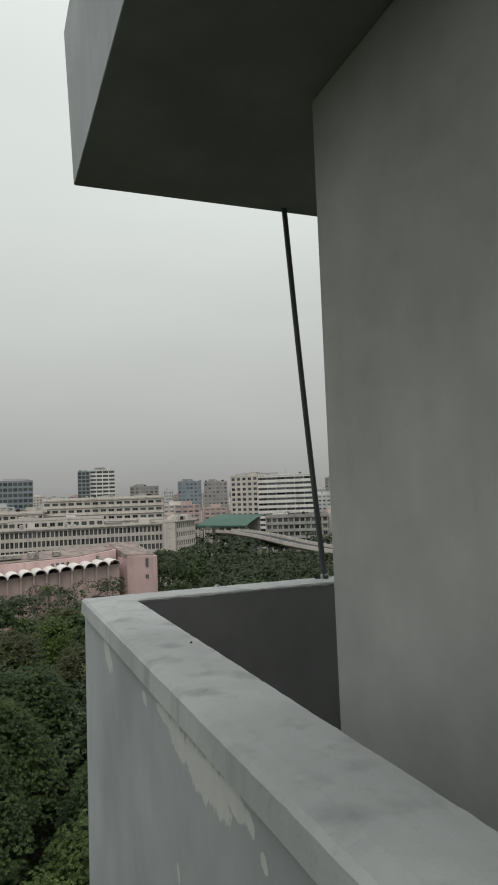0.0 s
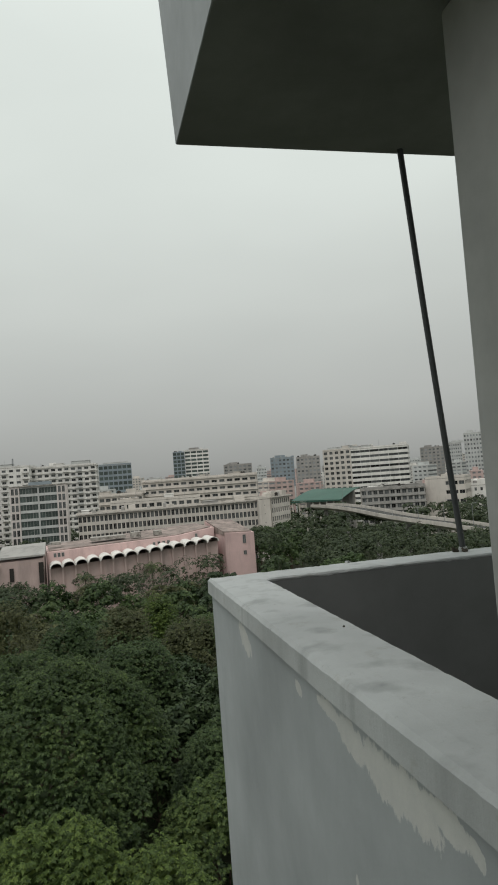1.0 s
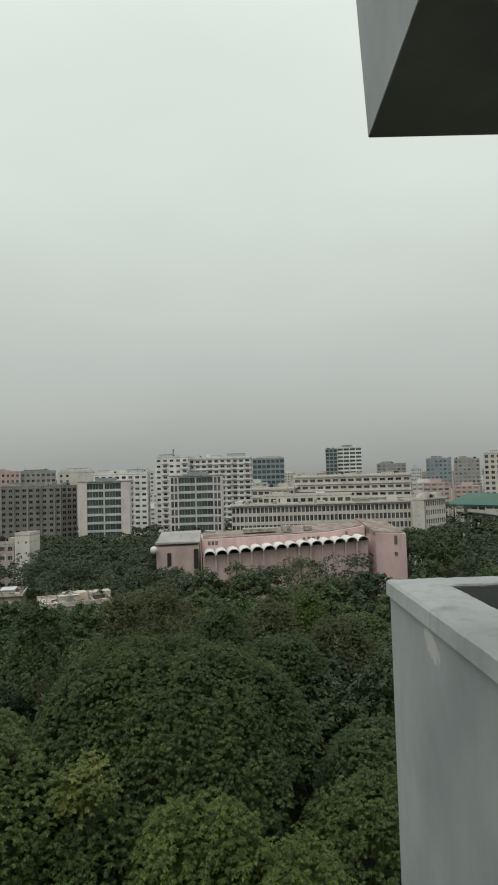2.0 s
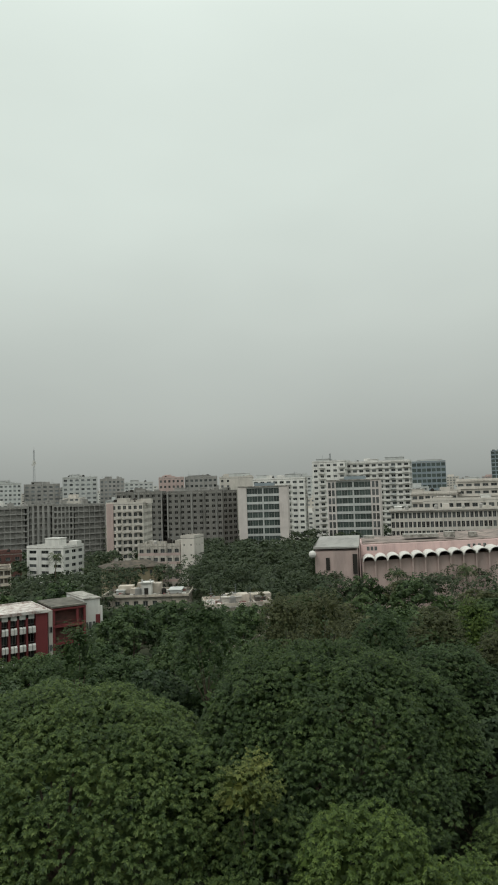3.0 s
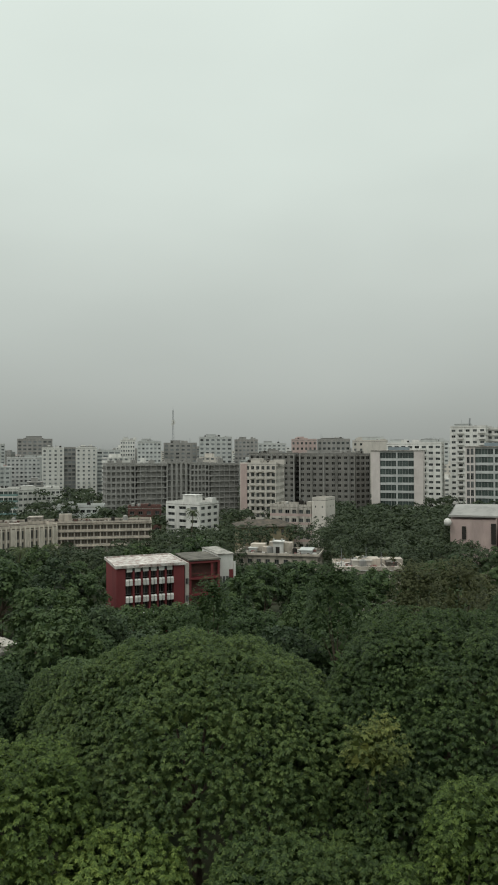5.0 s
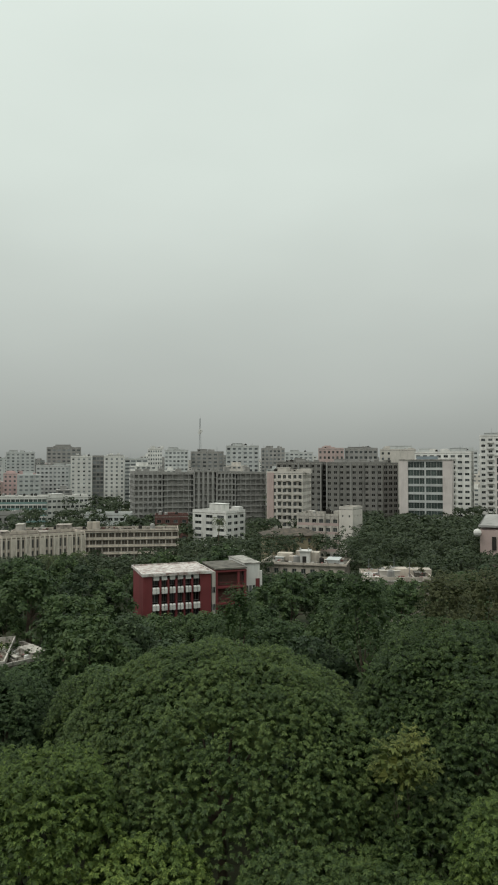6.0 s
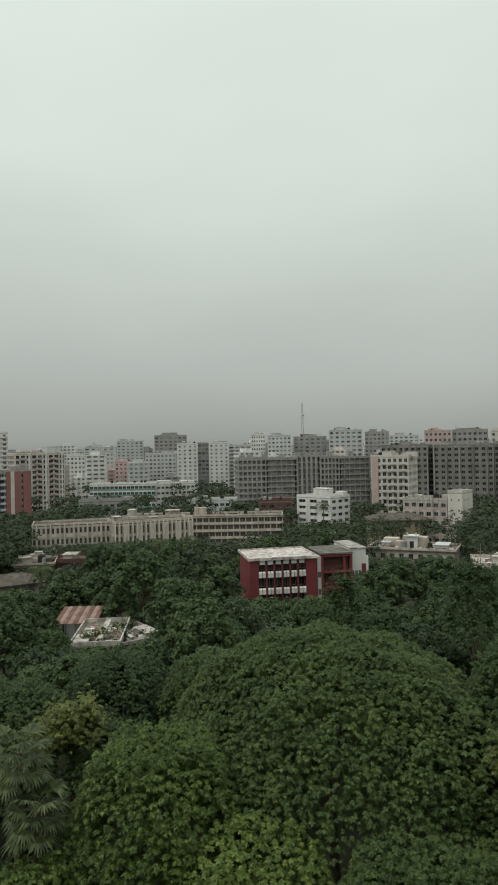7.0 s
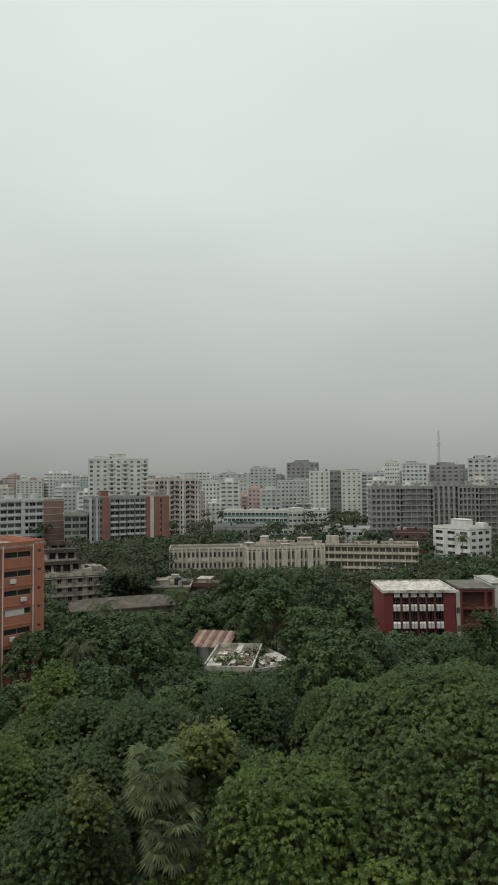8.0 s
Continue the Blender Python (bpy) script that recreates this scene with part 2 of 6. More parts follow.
# ---- mesh helpers ----
class Build:
    """Collects boxes and faces, each with a material slot, for one mesh."""

    def __init__(self):
        self.v, self.f, self.m = [], [], []

    def box(self, x0, x1, y0, y1, z0, z1, m=0):
        n = len(self.v)
        self.v += [(x0, y0, z0), (x1, y0, z0), (x1, y1, z0), (x0, y1, z0), (x0, y0, z1), (x1, y0, z1), (x1, y1, z1), (x0, y1, z1)]
        for q in ((0, 3, 2, 1), (4, 5, 6, 7), (0, 1, 5, 4), (1, 2, 6, 5), (2, 3, 7, 6), (3, 0, 4, 7)):
            self.f.append(tuple(n + i for i in q))
            self.m.append(m)

    def poly(self, pts, m=0):
        n = len(self.v)
        self.v += [tuple(p) for p in pts]
        self.f.append(tuple(range(n, n + len(pts))))
        self.m.append(m)

    def prism(self, outline, z0, z1, m=0):
        """An upright prism over a counter-clockwise outline; z1 may be a list of heights."""
        k = len(outline)
        tops = z1 if isinstance(z1, (list, tuple)) else [z1] * k
        n = len(self.v)
        self.v += [(x, y, z0) for x, y in outline] + [(x, y, t) for (x, y), t in zip(outline, tops)]
        self.f.append(tuple(n + i for i in reversed(range(k))))
        self.f.append(tuple(n + k + i for i in range(k)))
        self.m += [m, m]
        for i in range(k):
            j = (i + 1) % k
            self.f.append((n + i, n + j, n + k + j, n + k + i))
            self.m.append(m)

    def tube(self, a, b, r0, r1, sides=8, m=0):
        a, b = Vector(a), Vector(b)
        q = (b - a).to_track_quat("Z", "Y")
        n = len(self.v)
        for p, r in ((a, r0), (b, r1)):
            for i in range(sides):
                w = 2 * math.pi * i / sides
                self.v.append(tuple(p + q @ Vector((r * math.cos(w), r * math.sin(w), 0))))
        for i in range(sides):
            j = (i + 1) % sides
            self.f.append((n + i, n + j, n + sides + j, n + sides + i))
            self.m.append(m)
        self.f.append(tuple(n + i for i in reversed(range(sides))))
        self.f.append(tuple(n + sides + i for i in range(sides)))
        self.m += [m, m]

    def mesh(self, name, materials):
        me = bpy.data.meshes.new(name)
        me.from_pydata(self.v, [], self.f)
        for x in materials:
            me.materials.append(x)
        me.polygons.foreach_set("material_index", self.m)
        me.update()
        return me


def part(name, build, materials, parent, label="", kind=""):
    """One mesh object under a thing or a part."""
    if not isinstance(materials, (list, tuple)):
        materials = [materials]
    ob = new(name, build.mesh(name, materials))
    ob.parent = parent
    return tagged(ob, label, kind=kind)


def shared(name, me, parent, m):
    """One more piece on a shared mesh."""
    ob = new(name, me)
    ob.parent = parent
    ob.matrix_basis = m
    return ob


def polar(az, r):
    """Plan position in a direction (degrees to the left of straight ahead) and at a range."""
    return Vector((-r * math.sin(radians(az)), r * math.cos(radians(az)), 0))


def face_frame(azl, rl, azr, rr):
    """Pose and width of a front whose ends stand at two bearings and ranges: x runs along it, y away from the viewer."""
    a, b = polar(azl, rl), polar(azr, rr)
    d = b - a
    ang = math.degrees(math.atan2(d.y, d.x))
    return pose(a.x, a.y, 0, 0, 0, ang), d.length


FOOTPRINTS = []     # (pose, width, depth) of buildings, so that no tree grows in them


def blocked(p, margin):
    for m, W, depth in FOOTPRINTS:
        q = m.inverted() @ p
        if -margin < q.x < W + margin and -margin < q.y < depth + margin:
            return True
    return False

# ---- the balcony: parapet, slab above, wall ----
PX, PY, PT, PW = 0.396, 3.186, 34.559, 0.214     # outer corner of the parapet, its top and its thickness
SLAB = 36.509                                    # underside of the balcony above
WX, WY = 1.175, 2.212                            # face and corner of the house wall


def balcony_paint(name, color, patches=(), dirt=0.25, chips=0.0, smooth=0.5):
    """Grey cement paint on plaster: cloudy tone, faint runs, fine grain, and patches where the paint has come away."""
    m = bpy.data.materials.new(name)
    m.use_nodes = True
    nt = m.node_tree
    b = nt.nodes["Principled BSDF"]
    b.inputs["Roughness"].default_value = 0.72
    b.inputs["Specular IOR Level"].default_value = 0.3

    def node(kind, **kw):
        n = nt.nodes.new(kind)
        for key, value in kw.items():
            n.inputs[key].default_value = value
        return n

    def math_node(op, a, c):
        n = nt.nodes.new("ShaderNodeMath")
        n.operation = op
        for i, s in enumerate((a, c)):
            if isinstance(s, (int, float)):
                n.inputs[i].default_value = s
            else:
                nt.links.new(s, n.inputs[i])
        return n.outputs[0]

    def mix(fac, a, c):
        n = nt.nodes.new("ShaderNodeMix")
        n.data_type = "RGBA"
        for key, s in (("Factor", fac), ("A", a), ("B", c)):
            if isinstance(s, tuple):
                n.inputs[key].default_value = (*s, 1)
            elif isinstance(s, (int, float)):
                n.inputs[key].default_value = s
            else:
                nt.links.new(s, n.inputs[key])
        return n.outputs["Result"]

    tc = node("ShaderNodeTexCoord").outputs["Object"]
    big = node("ShaderNodeTexNoise", Scale=1.7, Detail=6.0, Roughness=0.6)
    nt.links.new(tc, big.inputs["Vector"])
    mp = node("ShaderNodeMapping", Scale=(9.0, 9.0, 0.7))
    nt.links.new(tc, mp.inputs[0])
    runs = node("ShaderNodeTexNoise", Scale=1.0, Detail=5.0)
    nt.links.new(mp.outputs[0], runs.inputs["Vector"])
    fine = node("ShaderNodeTexNoise", Scale=70.0, Detail=5.0, Roughness=0.7)
    nt.links.new(tc, fine.inputs["Vector"])
    mid = node("ShaderNodeTexNoise", Scale=14.0, Detail=6.0, Roughness=0.7)
    nt.links.new(tc, mid.inputs["Vector"])
    lo, hi = tuple(c * 0.82 for c in color), tuple(c * 1.14 for c in color)
    fac = math_node("MULTIPLY", math_node("SUBTRACT", big.outputs["Fac"], 0.33), 2.9)
    col = mix(fac, lo, hi)
    rf = math_node("MULTIPLY", math_node("MAXIMUM", math_node("SUBTRACT", runs.outputs["Fac"], 0.54), 0.0), 4.0 * dirt)
    col = mix(rf, col, tuple(c * 0.55 for c in color))
    spots = math_node("MULTIPLY", math_node("MAXIMUM", math_node("SUBTRACT", mid.outputs["Fac"], 0.58), 0.0), 3.0 * dirt)
    col = mix(spots, col, (color[0] * 0.56, color[1] * 0.50, color[2] * 0.42))
    height = fine.outputs["Fac"]
    if patches:
        warp = node("ShaderNodeTexNoise", Scale=1.0, Detail=7.0, Roughness=0.72)
        wm = node("ShaderNodeMapping", Scale=(34.0, 34.0, 13.0))
        nt.links.new(tc, wm.inputs[0])
        nt.links.new(wm.outputs[0], warp.inputs["Vector"])
        total = None
        for (cy, cz, ry, rz, shear) in patches:
            sep = node("ShaderNodeSeparateXYZ")
            nt.links.new(tc, sep.inputs[0])
            dz = math_node("SUBTRACT", sep.outputs[2], cz)
            dy = math_node("SUBTRACT", math_node("SUBTRACT", sep.outputs[1], cy), math_node("MULTIPLY", dz, shear))
            dz, dy = math_node("DIVIDE", dz, rz), math_node("DIVIDE", dy, ry)
            d = math_node("ADD", math_node("MULTIPLY", dy, dy), math_node("MULTIPLY", dz, dz))
            k = math_node("SUBTRACT", 1.0, d)
            total = k if total is None else math_node("MAXIMUM", total, k)
        s = math_node("ADD", total, math_node("MULTIPLY", math_node("SUBTRACT", warp.outputs["Fac"], 0.52), 2.7))
        mask = node("ShaderNodeMapRange")
        mask.inputs["From Min"].default_value = 0.10
        mask.inputs["From Max"].default_value = 0.26
        nt.links.new(s, mask.inputs["Value"])
        edge = math_node("MULTIPLY", mask.outputs[0], math_node("ADD", 0.35, math_node("MULTIPLY", mid.outputs["Fac"], 0.9)))
        col = mix(edge, col, (0.63, 0.625, 0.595))
        height = math_node("SUBTRACT", height, math_node("MULTIPLY", mask.outputs[0], 1.6))
    if chips:
        ch = node("ShaderNodeTexNoise", Scale=26.0, Detail=6.0, Roughness=0.75)
        nt.links.new(tc, ch.inputs["Vector"])
        cm = node("ShaderNodeMapRange")
        cm.inputs["From Min"].default_value = 0.64
        cm.inputs["From Max"].default_value = 0.70
        cm.inputs["To Max"].default_value = chips
        nt.links.new(ch.outputs["Fac"], cm.inputs["Value"])
        col = mix(cm.outputs[0], col, (0.16, 0.155, 0.15))
    nt.links.new(col, b.inputs["Base Color"])
    bp = node("ShaderNodeBump", Strength=smooth * 0.6, Distance=0.002)
    nt.links.new(height, bp.inputs["Height"])
    nt.links.new(bp.outputs[0], b.inputs["Normal"])
    return m


FACE_PAINT = balcony_paint("parapet_face_paint", (0.395, 0.417, 0.428),
                           patches=((2.55, 34.430, 0.085, 0.056, 1.0), (1.93, 34.438, 0.030, 0.022, 0.5), (1.71, 34.458, 0.075, 0.022, 0.4), (1.57, 34.438, 0.09, 0.042, 0.5), (1.42, 34.425, 0.12, 0.052, 0.6),
                                    (1.30, 34.432, 0.10, 0.052, 0.5), (1.19, 34.452, 0.075, 0.030, 0.4), (1.107, 34.446, 0.020, 0.022, 0.3), (1.05, 34.41, 0.018, 0.016, 0.3), (1.60, 34.124, 0.012, 0.030, 0.2)), dirt=0.2)
COPING_PAINT = balcony_paint("coping_paint", (0.474, 0.490, 0.490), dirt=1.0, chips=0.35, smooth=1.0)
WALL_PAINT = balcony_paint("wall_paint", (0.43, 0.432, 0.415), dirt=0.12, smooth=0.3)
# Same grey paint as the walls, darkened here for the shade under the slabs.
SHADED_SLAB_PAINT = balcony_paint("shaded_slab_paint", (0.22, 0.226, 0.212), dirt=0.12, smooth=0.3)
# The balcony's grey again, with the shade from the slab above painted in.
SHADED_INNER_PAINT = balcony_paint("shaded_inner_face_paint", (0.22, 0.225, 0.225), dirt=0.15, smooth=0.4)


def hand_plastered(name, a, b, section, material, wobble=0.004, step=0.04, label="", kind="", skip=None, miter=0.0):
    """A bar of the given cross-section (across, up) swept from a to b with slightly uneven, hand-made edges.
    The end at b is mitred by the given slope."""
    a, b = Vector(a), Vector(b)
    d = (b - a)
    n = max(2, int(d.length / step))
    side = Vector((d.y, -d.x, 0)).normalized()
    v, f = [], []
    k = len(section)
    for i in range(n + 1):
        p = a + d * (i / n)
        for j, (s, u) in enumerate(section):
            q = p + side * s + Vector((0, 0, u))
            if i == n:
                q += d.normalized() * (-s * miter)
            low = 0.3 if j in (0, len(section) - 1) else 1.0
            w = 0.3 * low * Vector((noise.noise(q * 6.0 + Vector((j, 0, 0))), noise.noise(q * 6.0 + Vector((9, j, 0))), noise.noise(q * 7.0 + Vector((0, 5, j)))))
            w2 = low * Vector((noise.noise(q * 34.0 + Vector((j, 3, 0))), noise.noise(q * 37.0 + Vector((4, 3, j))), noise.noise(q * 29.0 + Vector((0, 7, j)))))
            chip = noise.noise(q * 17.0 + Vector((j * 0.3, 2, 1)))
            if chip > 0.36 and wobble > 0.0028 and j in (1, 2, 7, 8):
                w2 -= Vector((0, 0, 1.3))
            v.append(tuple(q + w * wobble + w2 * wobble * 0.75))
    for i in range(n):
        for j in range(k):
            j2 = (j + 1) % k
            f.append((i * k + j, i * k + j2, (i + 1) * k + j2, (i + 1) * k + j))
    f.append(tuple(reversed(range(k))))
    f.append(tuple(n * k + j for j in range(k)))
    me = bpy.data.meshes.new(name)
    me.from_pydata(v, [], f)
    bm = bmesh.new()
    bm.from_mesh(me)
    bmesh.ops.recalc_face_normals(bm, faces=bm.faces)
    bm.to_mesh(me)
    bm.free()
    me.materials.append(material)
    ob = new(name, me)
    return tagged(ob, label, kind=kind)


def balcony():
    base = tagged(new("balcony"), "grey painted concrete balcony with a solid parapet, paint peeling", "balcony", kind="structure")
    base.location = (0, 0, 0)
    g = 0.014       # the coping stands proud of the face by this
    lip = 0.066
    b = Build()
    b.box(PX + g, PX + PW - 0.002, -3.0, PY - g, 32.8, PT - 0.012)
    part("parapet_side", b, FACE_PAINT, base, "grey parapet face with peeling paint and chalky patches")
    b = Build()
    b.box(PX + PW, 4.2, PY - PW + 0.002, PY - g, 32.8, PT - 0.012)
    part("parapet_front", b, SHADED_INNER_PAINT, base)
    sec = [(-PW / 2, -lip), (-PW / 2 + 0.002, -0.012), (-PW / 2 + 0.012, -0.001), (-PW / 4, 0.003), (0, 0.004), (PW / 4, 0.003),
           (PW / 2 - 0.006, 0.001), (PW / 2, -0.005), (PW / 2 - 0.001, -0.011), (0, -lip)]
    c1 = hand_plastered("coping", (PX + PW / 2, -3.0, PT), (PX + PW / 2, PY - PW / 2, PT), sec, COPING_PAINT, 0.0022, 0.012,
                        "rough worn cement coping", miter=1.0)
    c1.parent = base
    c2 = hand_plastered("coping", (4.2, PY - PW / 2, PT), (PX + PW / 2, PY - PW / 2, PT), [(-a, u) for a, u in reversed(sec)], COPING_PAINT, 0.0034, 0.014,
                        "rough worn cement coping", miter=-1.0)
    c2.parent = base
    b = Build()
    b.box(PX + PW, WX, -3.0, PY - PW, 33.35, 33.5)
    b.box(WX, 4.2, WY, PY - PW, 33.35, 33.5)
    part("balcony_floor", b, SHADED_SLAB_PAINT, base)
    return base


balcony()


def balcony_above():
    base = tagged(new("balcony_above"), "underside and parapet of the concrete balcony on the next floor", "balcony", kind="structure")
    b = Build()
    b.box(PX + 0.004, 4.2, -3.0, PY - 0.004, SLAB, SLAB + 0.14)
    part("soffit_slab", b, SHADED_SLAB_PAINT, base, "grey painted concrete soffit, its shade put into the colour")
    h = 37.29
    t = 0.15
    o = hand_plastered("upper_parapet", (PX + t / 2, -3.0, SLAB + 0.004), (PX + t / 2, PY - t / 2, SLAB + 0.004), [(-t / 2, 0), (-t / 2 - 0.03, h - SLAB), (t / 2, h - SLAB), (t / 2, 0)],
                       FACE_PAINT, 0.003, 0.05, miter=1.0)
    o.parent = base
    o = hand_plastered("upper_parapet", (4.2, PY - t / 2, SLAB + 0.004), (PX + t / 2, PY - t / 2, SLAB + 0.004), [(-t / 2, 0), (-t / 2 - 0.03, h - SLAB), (t / 2, h - SLAB), (t / 2, 0)],
                       FACE_PAINT, 0.003, 0.05, miter=-1.0)
    o.parent = base


balcony_above()

house = Build()
house.box(WX, 4.2, -3.0, WY, 33.5, SLAB)
wall_ob = new("wall_house", house.mesh("wall_house", [WALL_PAINT]))
tagged(wall_ob, "plain grey painted plaster wall of the house beside the balcony", "wall", kind="structure")
bev = wall_ob.modifiers.new("rounded", "BEVEL")
bev.width, bev.segments = 0.012, 2
low = Build()
low.box(WX, 12.0, -12.0, WY - 0.05, 0.0, 33.34)
low.box(WX, 12.0, -12.0, -3.01, 33.34, 44.0)
low.box(-7.0, WX - 0.01, -12.0, -3.01, 0.0, 44.0)
tagged(new("wall_block", low.mesh("wall_block", [WALL_PAINT])), "grey painted apartment block behind and under the balcony", "wall", kind="structure")


def pipe():
    """The thin pole that runs from the slab above down to the coping."""
    b = Build()
    top, foot = Vector((1.480, PY - 0.045, SLAB)), Vector((1.606, PY - 0.075, PT + 0.01))
    n = 14
    pts = []
    for i in range(n + 1):
        s = i / n
        p = top.lerp(foot, s)
        p.x -= 0.006 * math.sin(math.pi * s)
        pts.append(p)
    for p in pts:
        b.v += [(p.x + 0.0145 * math.cos(radians(36 * k)), p.y + 0.0145 * math.sin(radians(36 * k)), p.z) for k in range(10)]
    for i in range(n):
        for k in range(10):
            b.f.append((i * 10 + k, i * 10 + 10 + k, i * 10 + 10 + (k + 1) % 10, i * 10 + (k + 1) % 10))
            b.m.append(0)
    ob = tagged(new("pole", b.mesh("pole", [POLE])), "thin dark grey pole leaning from slab to parapet", "pole")
    f = Build()
    f.tube(foot + Vector((0, 0, -0.012)), foot + Vector((-0.001, 0, 0.014)), 0.027, 0.018, 10)
    part("foot", f, COPING_PAINT, ob, "cement blob round the foot")


POLE = mat("dark_pole", (0.085, 0.09, 0.092), rough=0.55, scale=3.0)
pipe()


def litter(name, label, x, y, size, seed, material):
    """A crumb of cement or dry leaf litter on the coping."""
    rnd = random.Random(seed)
    bm = bmesh.new()
    for i in range(5):
        m = Matrix.Translation((rnd.uniform(-1, 1) * size, rnd.uniform(-0.4, 0.4) * size, size * 0.22)) @ Euler((rnd.random() * 3, rnd.random() * 3, rnd.random() * 3)).to_matrix().to_4x4() \
            @ Matrix.Diagonal((size * rnd.uniform(0.4, 0.8), size * rnd.uniform(0.25, 0.5), size * 0.2, 1))
        bmesh.ops.create_icosphere(bm, subdivisions=1, radius=1, matrix=m)
    me = bpy.data.meshes.new(name)
    bm.to_mesh(me)
    bm.free()
    me.materials.append(material)
    ob = tagged(new(name, me), label, "debris")
    ob.location = (x, y, PT + 0.003)


DRYLEAF = mat("dry_litter", (0.07, 0.06, 0.045), scale=5.0, var=0.4)
litter("leaf_litter", "small dark heap of dry leaves on the coping", 1.585, PY - 0.09, 0.032, 3, DRYLEAF)
litter("cement_crumb", "small grey crumb of cement on the coping", 1.04, PY - 0.05, 0.018, 5, COPING_PAINT)
litter("pebble", "tiny black pebble on the coping edge", 0.573, 1.99, 0.0075, 8, DRYLEAF)

# ---- ground ----
gr = Build()
gr.poly([(-6000, -600, 0), (6000, -600, 0), (6000, 6000, 0), (-6000, 6000, 0)])
tagged(new("ground", gr.mesh("ground", [SOIL])), "dark green park ground under the trees", "ground", kind="structure")


# ---- buildings ----
PANES = {}


def pane_mesh(w, h, gm, frame=True):
    """One window: a glass pane with a thin frame and a mullion, centred on x, standing on z = 0, facing -y."""
    key = (round(w, 2), round(h, 2), gm.name)
    if key not in PANES:
        b = Build()
        t = min(0.07, w * 0.12)
        xs = [-w / 2, -w / 2 + t, -t / 2, t / 2, w / 2 - t, w / 2]
        zs = [0, t, h - t, h]
        for z in zs:
            b.v += [(x, -0.03, z) for x in xs]
        for r in range(3):
            for c in range(5):
                q = (r * 6 + c, r * 6 + c + 1, (r + 1) * 6 + c + 1, (r + 1) * 6 + c)
                if r == 1 and c in (1, 3):
                    n = len(b.v)
                    b.v += [(b.v[k][0], 0.03, b.v[k][2]) for k in q]
                    b.f.append((n, n + 1, n + 2, n + 3))
                    b.m.append(1)
                    for k in range(4):
                        k2 = (k + 1) % 4
                        b.f.append((q[k], q[k2], n + k2, n + k))
                        b.m.append(0)
                else:
                    b.f.append(q)
                    b.m.append(0)
        PANES[key] = b.mesh("window", [FRAME, gm])
    return PANES[key]


def block(name, label, azl, rl, azr, rr, depth, h, floors, cols, wall=WHITE, glass=GLASS, ww=0.5, wh=0.45, sill=0.3, side_cols=0,
          single=False, base=0.0, roof=ROOFC, parapet=0.9, boxes=(), group="", recess=0.25, solid=None, bands=0.0, category="building", ledge=0.0,
          skip_cols=(), bandmat=None, x_off=0.0, thing=None, panels=(), stacks=(), clutter=True):
    """A storeyed block. Fronts are real piers and spandrels with panes set back in the openings."""
    if thing is None:
        m, W = face_frame(azl, rl, azr, rr)
        root = tagged(new(name), label, category, group)
        root.matrix_basis = m
        FOOTPRINTS.append((m, W, depth))
    else:
        root, m, W = thing
    # Far blocks get the panes paled for haze.
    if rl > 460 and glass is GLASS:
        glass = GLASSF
    fh = (h - base) / floors
    T = 0.32
    b = Build()
    inset = T + 0.1 if glass else 1.1
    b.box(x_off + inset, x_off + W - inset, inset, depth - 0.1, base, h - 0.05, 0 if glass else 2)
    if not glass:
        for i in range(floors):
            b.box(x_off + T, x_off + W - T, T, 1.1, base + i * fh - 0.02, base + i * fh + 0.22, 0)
    mats = [wall, bandmat or wall, INNERC]
    openings = []

    def front(n, length, place, skip=()):
        cw = length / n
        for i in range(floors):
            z0 = base + i * fh
            zs, zt = z0 + sill * fh, z0 + (sill + wh) * fh
            place(0, length, z0, zs, 0.0, 1)
            for j in range(n + 1):
                lo = 0 if j == 0 else (j - 1) * cw + cw * (1 + ww) / 2
                hi = length if j == n else j * cw + cw * (1 - ww) / 2
                place(lo, hi, zs, zt, 0.0, 0)
            for j in range(n):
                if j in skip:
                    place(j * cw + cw * (1 - ww) / 2, j * cw + cw * (1 + ww) / 2, zs, zt, 0.0, 0)
                else:
                    openings.append((place, j * cw + cw / 2, zs, cw * ww, zt - zs))
            place(0, length, zt, z0 + fh, 0.0, 1 if bands else 0)
            if bands:
                place(0, length, z0 + fh - 0.25, z0 + fh - 0.02, -bands, 1)

    def on_front(a, c, z0, z1, out, slot):
        b.box(x_off + a, x_off + c, out, T if out == 0 else -0.002, z0, z1, slot)

    def on_left(a, c, z0, z1, out, slot):
        b.box(x_off + (out if out else 0), x_off + (T if out == 0 else -0.002), T + a, T + c, z0, z1, slot)

    def on_right(a, c, z0, z1, out, slot):
        b.box(x_off + (W - T if out == 0 else W + 0.002), x_off + W - out, T + a, T + c, z0, z1, slot)

    front(cols, W, on_front, skip_cols)
    sc = side_cols or max(2, int(cols * depth / max(W, 1)))
    front(sc, depth - T, on_left)
    front(sc, depth - T, on_right)
    b.box(x_off, x_off + W, depth - 0.02, depth + 0.2, base, h)
    part("wall", b, mats, root)
    for x0, x1, pm in panels:
        k = Build()
        k.box(x_off + x0 * W, x_off + x1 * W, -0.35, -0.01, base, h + 0.6)
        part("end_panel", k, pm, root)
    # roof slab, parapet rim and what stands on it
    r = Build()
    r.box(x_off - ledge, x_off + W + ledge, -ledge, depth + 0.2 + ledge, h + 0.004, h + 0.25)
    if parapet:
        e = ledge
